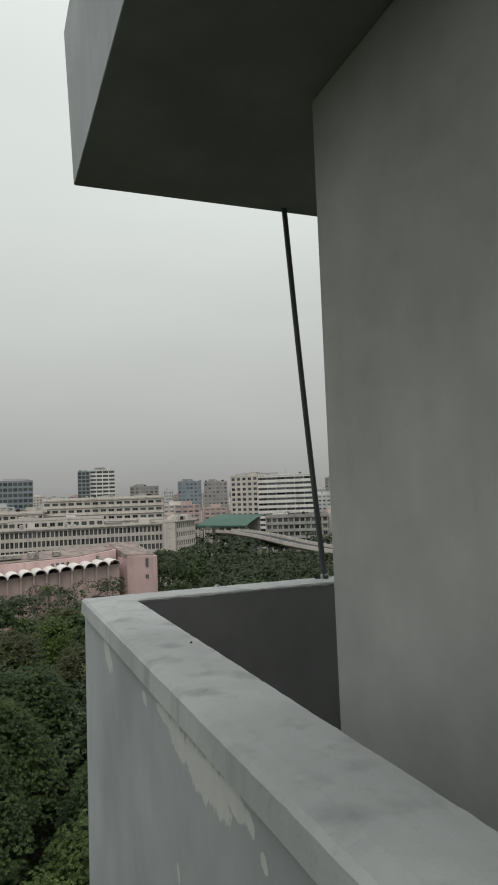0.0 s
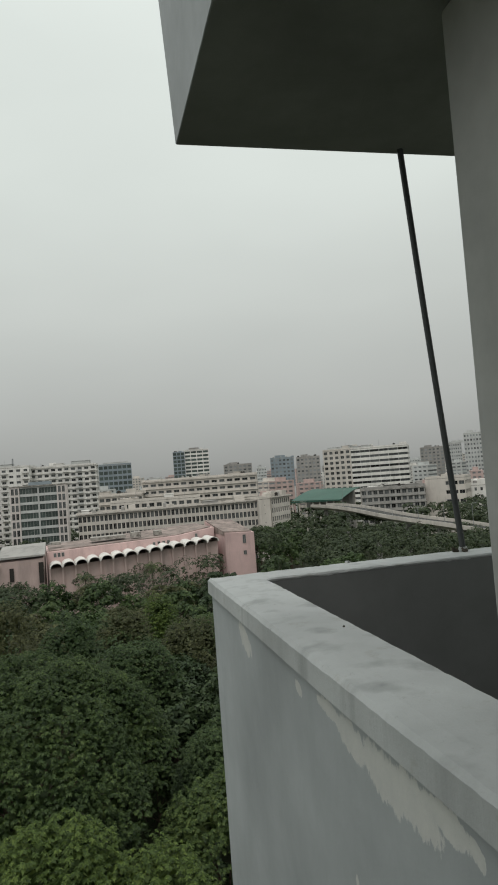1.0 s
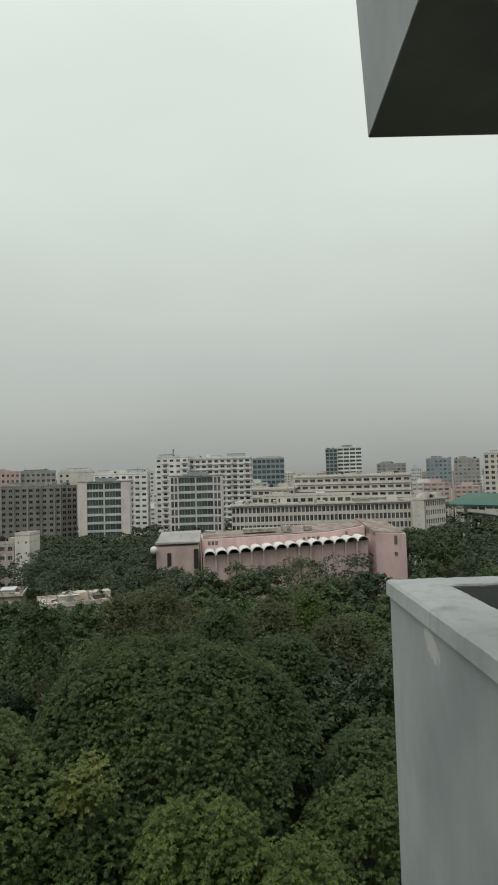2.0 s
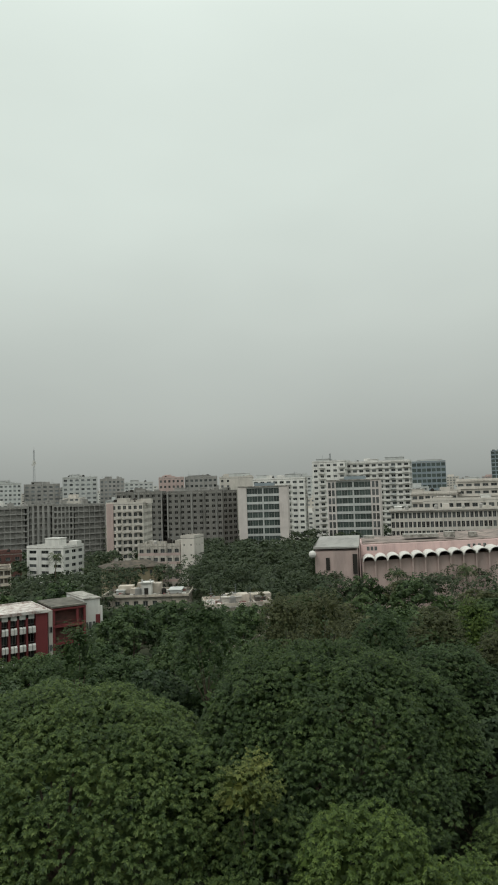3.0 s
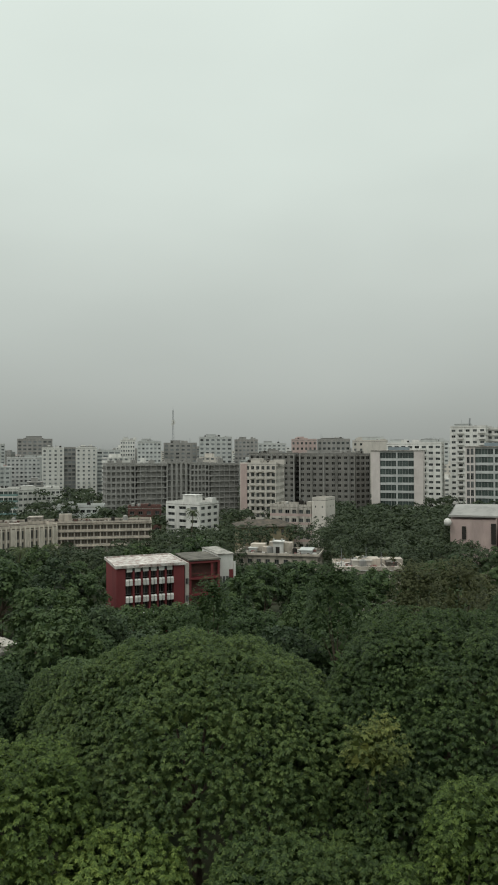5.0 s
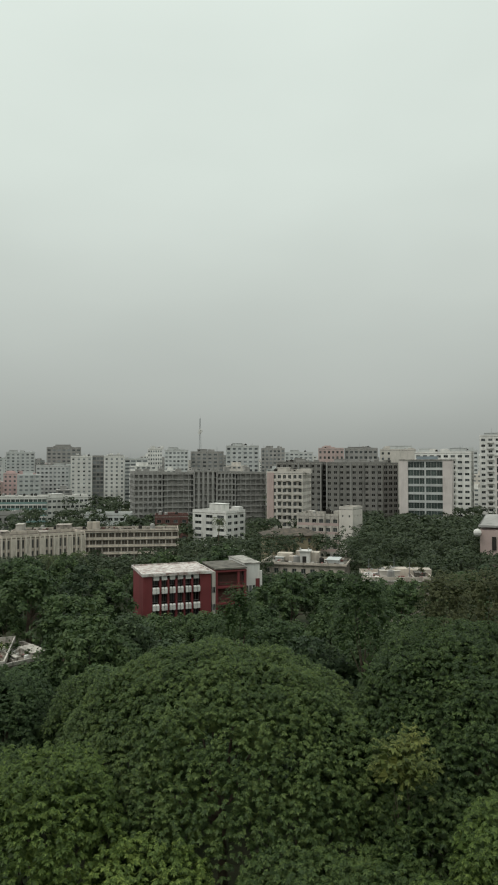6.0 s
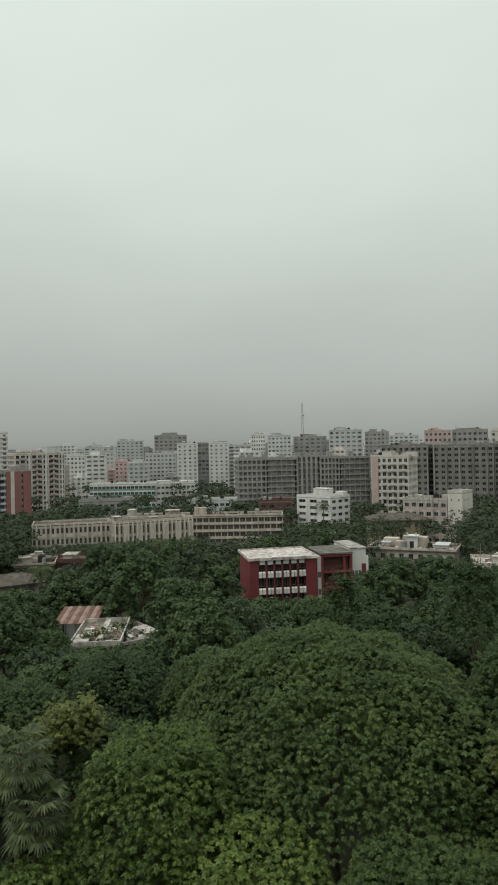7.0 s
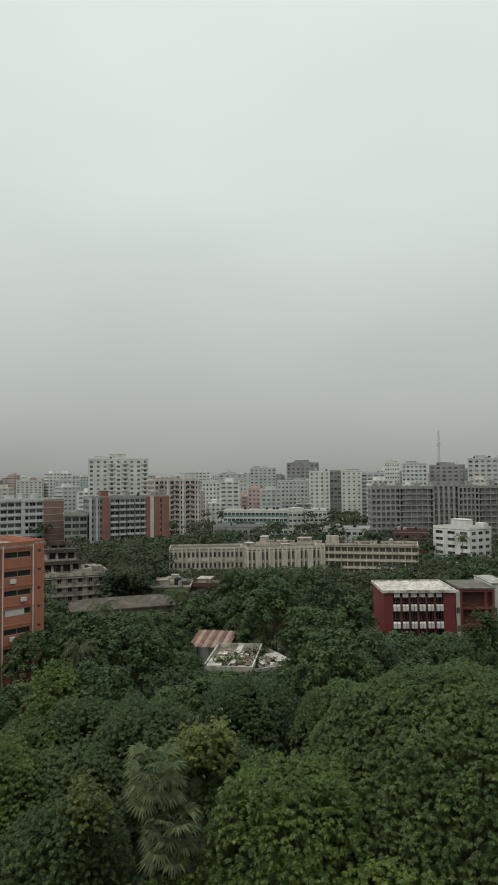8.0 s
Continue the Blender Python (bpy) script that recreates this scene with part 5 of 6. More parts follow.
TK = block("flat_house", "long low white house with stained flat roof", 25.3, 190, 18.4, 186, 12, height(-28.5), 2, 9, COLLEGE, ww=0.5, wh=0.42, roof=ROOFD, ledge=0.5, parapet=0.6, single=True,
           boxes=((0.1, 0.2, 0.5, 0.9, 0.9, PALE), (0.75, 0.9, 0.4, 0.9, 0.8, PALE)))


def stair_tower(root, m, W):
    b = Build()
    h = height(-28.5)
    b.box(0.44 * W, 0.44 * W + 2.7, 2, 5, h + 0.26, h + 3.6)
    b.box(0.44 * W - 0.3, 0.44 * W + 3.0, 1.7, 5.3, h + 3.6, h + 3.85)
    for x in (0.44 * W, 0.44 * W + 2.3):
        b.box(x, x + 0.4, 2, 2.4, h + 3.85, h + 4.6)
    p = part("roof_stair", b, WHITE, root, "cream roof stair house")
    d = Build()
    d.box(0.44 * W + 0.8, 0.44 * W + 1.9, 1.93, 1.98, h + 0.3, h + 2.3)
    part("door", d, DARKIN, p)


stair_tower(*TK)
TH = block("terrace_house", "white villa with roof garden of pots and rubble", 16.7, 148, 11.4, 150, 10, height(-25.5), 3, 5, COLLEGE, ww=0.4, wh=0.42, roof=ROOFW, ledge=0.4, parapet=0.7, single=True,
           boxes=((0.25, 0.55, 0.3, 0.7, 1.4, CREAM), (0.8, 0.95, 0.3, 0.7, 1.0, ROOFD)))
HT = block("garden_house", "low house with pots on its dusty flat roof", 50.1, 104, 46.5, 103, 13, height(-29.0), 2, 4, WEATH, ww=0.4, wh=0.4, roof=ROOFG, ledge=0.5, parapet=0.7, single=True, clutter=False,
           boxes=((0.02, 0.3, 0.02, 0.3, 0.5, WEATH), (0.55, 0.6, 0.1, 0.95, 0.6, WEATH)))
HT2 = block("garden_house", "low annex with a stained flat roof and low walls", 46.3, 104.5, 42.9, 107.5, 9, height(-29.6), 2, 4, WEATH, ww=0.4, wh=0.4, roof=ROOFG, ledge=0.5, parapet=0.5, single=True,
            boxes=((0.3, 0.34, 0.05, 0.95, 0.7, WEATH), (0.7, 0.98, 0.1, 0.6, 0.7, WEATH)))


def roof_litter(thing, h, depth, n, seed):
    """Old bricks, slabs and low dividing walls left on a flat roof."""
    g = random.Random(seed)
    b = Build()
    for i in range(n):
        x, y, q = g.uniform(0.03, 0.95) * thing[2], g.uniform(0.6, depth - 1.2), g.uniform(0.2, 0.55)
        b.box(x, x + q * g.uniform(0.8, 2.6), y, y + q * g.uniform(0.8, 1.8), h + 0.256, h + 0.28 + q * g.uniform(0.5, 1.3), g.randrange(4))
    for i in range(3):
        x = g.uniform(0.15, 0.85) * thing[2]
        b.box(x, x + 0.16, 0.6, depth - 0.6, h + 0.256, h + 0.75, 0)
    part("roof_litter", b, [WEATH, REDPANEL, ROOFB, WHITE], thing[0], "bricks, slabs and pots scattered on the roof", kind="stuff")


roof_litter(TK, height(-28.5), 12, 60, 41)
roof_litter(TH, height(-25.5), 10, 60, 42)
roof_litter(HT, height(-29.0), 13, 40, 43)
roof_litter(HT2, height(-29.6), 9, 36, 44)


def roof_pots(thing, h, n, seed, greens):
    root, m, W = thing
    rnd = random.Random(seed)
    for i in range(n):
        x, y = rnd.uniform(0.6, W - 0.6), rnd.uniform(1.0, 8.0)
        s = rnd.uniform(0.2, 0.42)
        b = Build()
        b.tube((0, 0, 0), (0, 0, s), s * 0.5, s * 0.7, 8)
        pot = tagged(new("plant_pot", b.mesh("plant_pot", [REDPANEL if i % 3 == 0 else PALE])), "potted shrub on the flat roof", "plant pot", "roof garden pots")
        pot.matrix_basis = m @ pose(x, y, h + 0.26)
        bush = Build()
        for k in range(40):
            c = Vector((rnd.gauss(0, 0.35), rnd.gauss(0, 0.35), s + 0.2 + abs(rnd.gauss(0.3, 0.3))))
            d1 = Vector((rnd.uniform(-1, 1), rnd.uniform(-1, 1), rnd.uniform(-0.3, 1))).normalized() * 0.28
            d2 = d1.cross(Vector((rnd.random(), rnd.random(), 1))).normalized() * 0.13
            bush.poly([c - d1, c + d2, c + d1, c - d2])
        part("shrub", bush, greens, pot)


roof_pots(TH, height(-24.4), 8, 3, LEAF_D)
roof_pots(HT, height(-29.0), 9, 4, LEAF_B)
roof_pots(HT2, height(-29.6), 7, 6, LEAF_C)


def rust_roof():
    """A shed under a sloping sheet roof of rusty and pale strips."""
    m, W = face_frame(51.6, 119, 48.2, 117)
    root = tagged(new("sheet_roof_shed"), "open shed under a rusty corrugated sheet roof", "shed")
    root.matrix_basis = m
    FOOTPRINTS.append((m, W, 7))
    z = height(-28.7)
    for x in (0.2, W / 2, W - 0.2):
        for y in (0.2, 5.6):
            b = Build()
            b.box(x - 0.1, x + 0.1, y - 0.1, y + 0.1, 0, z + y * 0.2)
            part("post", b, GREYP, root)
    n = 9
    for i in range(n):
        b = Build()
        xa, xb = i * W / n + 0.02, (i + 1) * W / n - 0.02
        mid = (xa + xb) / 2
        t = 0.05
        prof = [(xa, 0.0), (mid, 0.09), (xb, 0.0)]
        lo = [(x, -0.4, z - 0.1 + u) for x, u in prof]
        hi = [(x, 6.2, z + 1.3 + u) for x, u in prof]
        for k in range(2):
            b.poly([lo[k], lo[k + 1], hi[k + 1], hi[k]])
            b.poly([tuple(Vector(p) - Vector((0, 0, t))) for p in (hi[k], hi[k + 1], lo[k + 1], lo[k])])
        part("roof_sheet", b, RUST if i % 2 == 0 else RUSTP, root)
    b = Build()
    b.box(0.3, W - 0.3, 5.75, 5.9, 0, z + 1.0)
    part("back_wall", b, PALE, root)


rust_roof()


def hipped_house():
    m, W = face_frame(61.2, 160, 52.2, 164)
    root = tagged(new("low_house"), "low house with a wide stained concrete hip roof", "house")
    root.matrix_basis = m
    FOOTPRINTS.append((m, W, 12))
    h = height(-30.2)
    b = Build()
    b.box(1.2, W - 1.2, 1.2, 11, 0, h - 0.02)
    part("wall", b, WEATH, root)
    for i in range(6):
        shared("window", pane_mesh(1.6, 1.3, GLASS), root, pose(3 + i * (W - 6) / 5, 1.14, h - 2.4))
    r = Build()
    n = len(r.v)
    r.box(0, W, 0, 12.2, h, h + 0.35)
    r.poly([(0.2, 0.2, h + 0.352), (W - 0.2, 0.2, h + 0.352), (W - 4, 6, h + 2.1), (4, 6, h + 2.1)])
    r.poly([(W - 0.2, 0.2, h + 0.352), (W - 0.2, 12, h + 0.352), (W - 4, 6, h + 2.1)])
    r.poly([(W - 0.2, 12, h + 0.352), (0.2, 12, h + 0.352), (4, 6, h + 2.1), (W - 4, 6, h + 2.1)])
    r.poly([(0.2, 12, h + 0.352), (0.2, 0.2, h + 0.352), (4, 6, h + 2.1)])
    part("roof", r, ROOFB, root, "stained dark brown roof")


hipped_house()


def green_canopy():
    m, W = face_frame(-16.7, 378, -20.9, 366)
    root = tagged(new("station_canopy"), "large curved green metal canopy on pale columns", "canopy")
    root.matrix_basis = m
    FOOTPRINTS.append((m, W, 34))
    z = height(-14.0)
    b = Build()
    n = 10
    for i in range(n):
        a, c = i / n, (i + 1) / n
        za, zc = z - 2.0 + 4.9 * math.sin(math.pi * 0.5 * a), z - 2.0 + 4.9 * math.sin(math.pi * 0.5 * c)
        b.poly([(0, 34 * a, za), (W, 34 * a, za - 0.5), (W, 34 * c, zc - 0.5), (0, 34 * c, zc)])
        b.poly([(0, 34 * c, zc - 0.25), (W, 34 * c, zc - 0.75), (W, 34 * a, za - 0.75), (0, 34 * a, za - 0.25)])
    b.box(-0.1, W + 0.1, -0.3, 0.1, z - 3.2, z - 2.5)
    part("roof", b, GREENR, root)
    for i in range(8):
        for y in (0.6, 33):
            c = Build()
            x = 0.5 + i * (W - 1.0) / 7
            c.box(x - 0.35, x + 0.35, y - 0.3, y + 0.3, 0, z - 3.1 if y < 5 else z + 2.6)
            part("column", c, CREAM, root)
    w = Build()
    w.box(0.2, W - 0.2, 20, 20.4, 0, z + 1.5)
    part("back_wall", w, GREYP, root)


green_canopy()


def flyover():
    """A pale elevated road that sweeps past, with solid parapets, on single piers."""
    root = tagged(new("flyover"), "pale concrete flyover with solid side walls on piers", "bridge", kind="structure")
    pts = [polar(a, r) + Vector((0, 0, height(z))) for a, r, z in ((-19.0, 322, -17.2), (-20.4, 296, -16.6), (-22.5, 272, -17.2), (-25.0, 248, -18.6), (-27.5, 232, -19.6),
                                                                  (-30.0, 220, -20.4), (-33.0, 208, -21.6), (-38.0, 196, -23.5), (-45.0, 186, -26.0))]
    fine = []
    for i in range(len(pts) - 1):
        p0, p1, p2, p3 = pts[max(0, i - 1)], pts[i], pts[i + 1], pts[min(len(pts) - 1, i + 2)]
        for k in range(6):
            t = k / 6
            fine.append(0.5 * ((2 * p1) + (p2 - p0) * t + (2 * p0 - 5 * p1 + 4 * p2 - p3) * t * t + (3 * p1 - p0 - 3 * p2 + p3) * t * t * t))
    fine.append(pts[-1])
    sec = [(-4.2, 0.0), (-4.2, 1.3), (-3.95, 1.3), (-3.95, 0.25), (3.95, 0.25), (3.95, 1.3), (4.2, 1.3), (4.2, 0.0), (2.0, -1.2), (-2.0, -1.2)]
    b = Build()
    k = len(sec)
    for i, p in enumerate(fine):
        d = (fine[min(i + 1, len(fine) - 1)] - fine[max(i - 1, 0)]).normalized()
        s = Vector((d.y, -d.x, 0)).normalized()
        for a, u in sec:
            b.v.append(tuple(p + s * a + Vector((0, 0, u))))
    for i in range(len(fine) - 1):
        for j in range(k):
            j2 = (j + 1) % k
            b.f.append((i * k + j, (i + 1) * k + j, (i + 1) * k + j2, i * k + j2))
            b.m.append(1 if j == 3 else 0)
    part("deck", b, [CREAM, ROADM], root)
    for p in fine[3::6]:
        c = Build()
        c.tube((p.x, p.y, 0), (p.x, p.y, p.z - 1.2), 1.0, 1.0, 10)
        part("pier", c, RAW, root)
    for p in fine[8::5]:
        c = Build()
        c.tube((p.x, p.y, p.z + 0.25), (p.x, p.y, p.z + 7.5), 0.10, 0.06, 6)
        c.tube((p.x, p.y, p.z + 7.5), (p.x + 1.8, p.y - 0.6, p.z + 7.8), 0.05, 0.05, 6)
        part("lamp_post", c, STEEL, root)


flyover()
distant_city()


# ---- trees ----
def leaf_cloud(pos, nrm, size, leaves, rng, droop=0.35, slim=0.45):
    """Vertices and quads of rosettes: at each place some leaves that spread round the normal and droop."""
    n = len(pos)
    up = nrm / np.linalg.norm(nrm, axis=1, keepdims=True)
    ref = rng.normal(size=(n, 3))
    a = np.cross(up, ref)
    a /= np.linalg.norm(a, axis=1, keepdims=True) + 1e-9
    c = np.cross(up, a)
    V = np.empty((n, leaves, 3, 3))
    for k in range(leaves):
        w = 2 * np.pi * (k + rng.uniform(-0.3, 0.3, n)) / leaves
        d = a * np.cos(w)[:, None] + c * np.sin(w)[:, None]
        s = np.cross(up, d)
        L = (size * rng.uniform(0.7, 1.15, n))[:, None]
        lift = rng.uniform(-0.1, 0.35, n)[:, None]
        mid = pos + d * L * 0.22 + up * L * lift * 0.5
        V[:, k, 0] = mid + s * L * slim * 0.56
        V[:, k, 1] = mid - s * L * slim * 0.56
        V[:, k, 2] = pos + d * L + up * L * (lift * 0.6 - droop)
    return V.reshape(-1, 3)


def crown_mesh(name, rng, lumps, count, size, leaves, material, up_bias=0.6, droop=0.35, slim=0.45, jitter=0.25, under=0.25):
    """A crown of leaf rosettes over a set of lumps (x, y, z, rx, rz)."""
    lumps = np.array(lumps)
    area = lumps[:, 3] ** 2 * 0.6 + lumps[:, 3] * lumps[:, 4] * 0.4
    pick = rng.choice(len(lumps), size=int(count * 3.4), p=area / area.sum())
    d = rng.normal(size=(len(pick), 3))
    d[:, 2] = np.where(d[:, 2] < 0, np.where(rng.uniform(size=len(pick)) < under, d[:, 2], -d[:, 2]), d[:, 2])
    d /= np.linalg.norm(d, axis=1, keepdims=True)
    r = lumps[pick, 3:4] * np.array([1, 1, 0]) + lumps[pick, 4:5] * np.array([0, 0, 1])
    shell = 1.0 - np.abs(rng.normal(0, jitter, len(pick)))[:, None] * 0.7
    p = lumps[pick, :3] + d * r * shell
    # drop what lies deep inside another lump
    keep = np.ones(len(p), bool)
    for L in lumps:
        q = (p - L[:3]) / np.array([L[3], L[3], L[4]])
        keep &= (q ** 2).sum(1) > 0.42
    p, d = p[keep][:count], d[keep][:count]
    nrm = d * (1 - up_bias) + np.array([0, 0, 1.0]) * up_bias + rng.normal(0, 0.22, d.shape)
    V = leaf_cloud(p, nrm, np.full(len(p), size) * rng.uniform(0.7, 1.25, len(p)), leaves, rng, droop, slim)
    # the shaded foliage inside, larger sprays that close the crown
    mid = lumps[:, :3].mean(0)
    out = lumps[:, :3] - (mid - np.array([0, 0, 2.5]))
    out = out / (np.linalg.norm(out, axis=1, keepdims=True) + 1e-6)
    pad = lumps[:, 3:4]
    core = np.concatenate([lumps[:, :3] - out * pad * 0.35, lumps[:, :3] - out * pad * 0.8 + rng.normal(0, 0.35, out.shape) * pad])
    aim = np.concatenate([out, out]) + rng.normal(0, 0.3, (2 * len(out), 3))
    V = np.concatenate([V, leaf_cloud(core, aim, np.concatenate([lumps[:, 3], lumps[:, 3]]) * rng.uniform(0.6, 0.95, len(core)), 5, rng, 0.35, 0.6)])
    return blades_mesh(name, V, material)


def blades_mesh(name, V, material):
    """A mesh of loose three-cornered leaves."""
    me = bpy.data.meshes.new(name)
    n = len(V) // 3
    me.vertices.add(len(V))
    me.vertices.foreach_set("co", V.ravel())
    me.loops.add(n * 3)
    me.loops.foreach_set("vertex_index", np.arange(n * 3, dtype=np.int32))
    me.polygons.add(n)
    me.polygons.foreach_set("loop_start", np.arange(0, n * 3, 3, dtype=np.int32))
    me.polygons.foreach_set("loop_total", np.full(n, 3, dtype=np.int32))
    me.materials.append(material)
    me.update(calc_edges=True)
    me.validate()
    return me


def tiered_crown(rng, R, top, thick, leaf, material, gap=0.55, loose=0.25, swell=0.5):
    """A dome of small umbrella-like sprays, each a ring of drooping leaves round a raised middle,
    over two shaded tiers of the same and coarse inner foliage."""
    ph = rng.uniform(0, 6.28, 8)
    cloud = []

    def dome(x, y):
        w = np.arctan2(y, x)
        edge = R * (1 + 0.09 * np.sin(2 * w + ph[0]) + 0.06 * np.sin(5 * w + ph[1]) + 0.03 * np.sin(9 * w + ph[2]))
        s = np.hypot(x, y) / edge
        z = top - thick * (0.30 * np.clip(s, 0, 1) ** 2 + 0.70 * np.clip(s, 0, 1) ** 5)
        # rounded limb clumps of two sizes, with creases between them
        u, v = x + 0.7 * np.sin(0.9 * y + ph[3]) + 0.25 * np.sin(2.6 * y + ph[7]), y + 0.7 * np.sin(1.1 * x + ph[4]) + 0.25 * np.sin(2.9 * x + ph[6])
        z += swell * (2.6 * np.sqrt(np.abs(np.sin(0.62 * u + 0.22 * v + ph[5]) * np.sin(0.68 * v - 0.25 * u + ph[6])) + 1e-4)
                      + 1.1 * np.sqrt(np.abs(np.sin(1.7 * u - 0.5 * v + ph[0]) * np.sin(1.6 * v + 0.6 * u + ph[1])) + 1e-4) - 2.9)
        z += 0.04 * R * np.sin(2.2 * x / R + ph[2]) * np.sin(2.6 * y / R + ph[5])
        return s, z

    for tier, (drop, dens, big) in enumerate(((0.0, 1.0, 1.0), (0.36, 0.7, 1.15), (0.9, 0.38, 1.7))):
        n = int(2.6 * dens * math.pi * (1.1 * R) ** 2 / gap ** 2)
        q, w = np.sqrt(rng.uniform(0, 1, n)) ** 0.9 * R * 1.15, rng.uniform(0, 6.2832, n)
        x, y = q * np.cos(w), q * np.sin(w)
        s, z = dome(x, y)
        e = 0.15
        steep = np.sqrt(1 + ((dome(x + e, y)[1] - z) / e) ** 2 + ((dome(x, y + e)[1] - z) / e) ** 2)
        keep = (s < 1.0 - 0.02 * tier) & (rng.uniform(0, 2.6, n) < steep)
        x, y, z = x[keep], y[keep], z[keep]
        gx, gy = (dome(x + e, y)[1] - z) / e, (dome(x, y + e)[1] - z) / e
        nrm = np.column_stack([-gx, -gy, np.ones(len(x))])
        nrm /= np.linalg.norm(nrm, axis=1, keepdims=True)
        pos = np.column_stack([x, y, z]) - nrm * drop * (1 + rng.uniform(-0.2, 0.2, (len(x), 1))) + rng.normal(0, loose, (len(x), 3)) * np.array([0.4, 0.4, 0.7])
        axis = nrm * 0.2 + np.array([0, 0, 0.8]) + rng.normal(0, 0.13, nrm.shape)
        cloud.append(leaf_cloud(pos, axis, leaf * big * rng.uniform(0.75, 1.25, len(pos)), 7, rng, 0.42, 0.62))
        if tier < 2:
            up = axis / np.linalg.norm(axis, axis=1, keepdims=True)
            cloud.append(leaf_cloud(pos + up * leaf * 0.28, axis, leaf * 0.62 * rng.uniform(0.75, 1.25, len(pos)), 5, rng, 0.35, 0.7))
        else:
            cloud.append(leaf_cloud(pos - nrm * 0.9, nrm, rng.uniform(0.45, 0.8, len(pos)), 4, rng, 0.3, 0.75))
    return blades_mesh("crown", np.concatenate(cloud), material)


def trunk_mesh(name, rng, top, lumps, r0):
    """A tapered trunk that parts into limbs reaching the lumps of the crown."""
    b = Build()
    fork = Vector((rng.uniform(-0.4, 0.4), rng.uniform(-0.4, 0.4), top * 0.42))
    b.tube((0, 0, 0), fork * 0.5 + Vector((0.1, 0, 0)), r0, r0 * 0.8, 8)
    b.tube(fork * 0.5 + Vector((0.1, 0, 0)), fork, r0 * 0.8, r0 * 0.62, 8)
    for L in lumps[::max(1, len(lumps) // 9)][:9]:
        e = Vector((L[0] * 0.66, L[1] * 0.66, L[2] - 2.4))
        k = fork.lerp(e, 0.5) + Vector((0, 0, 0.3))
        b.tube(fork, k, r0 * 0.4, r0 * 0.24, 5)
        b.tube(k, e, r0 * 0.24, r0 * 0.08, 4)
    return b.mesh(name, [BARK])


def dome_lumps(rng, R, top, thick, n, lump, squash=0.75):
    """Foliage pads spread over a broad dome: a spreading crown with a bumpy, closed surface."""
    out = []
    ph = rng.uniform(0, 6.28, 4)
    for i in range(n):
        s = ((i + 0.5) / n) ** 0.43
        w = i * 2.39996 + rng.uniform(-0.35, 0.35)
        edge = R * (1 + 0.10 * math.sin(2 * w + ph[0]) + 0.07 * math.sin(5 * w + ph[1]))
        x, y = edge * s * 0.94 * math.cos(w), edge * s * 0.94 * math.sin(w)
        swell = 0.09 * R * math.sin(x * 4.4 / R + ph[2]) * math.sin(y * 4.9 / R + ph[3])
        z = top - lump * squash - thick * s ** 2.3 + swell + rng.uniform(-0.5, 0.5) * lump * 0.5
        q = lump * rng.uniform(0.75, 1.3)
        out.append((x, y, z, q, q * squash))
    return out


def tree(name, label, lumps, rng, top, count, size, leaves, material, trunk_r, category="tree", group="", **kw):
    root = tagged(new(name), label, category, group)
    t = new("trunk", trunk_mesh("trunk", rng, top, lumps, trunk_r))
    t.parent = root
    c = new("crown", crown_mesh("crown", rng, lumps, count, size, leaves, material, **kw))
    c.parent = root
    return root


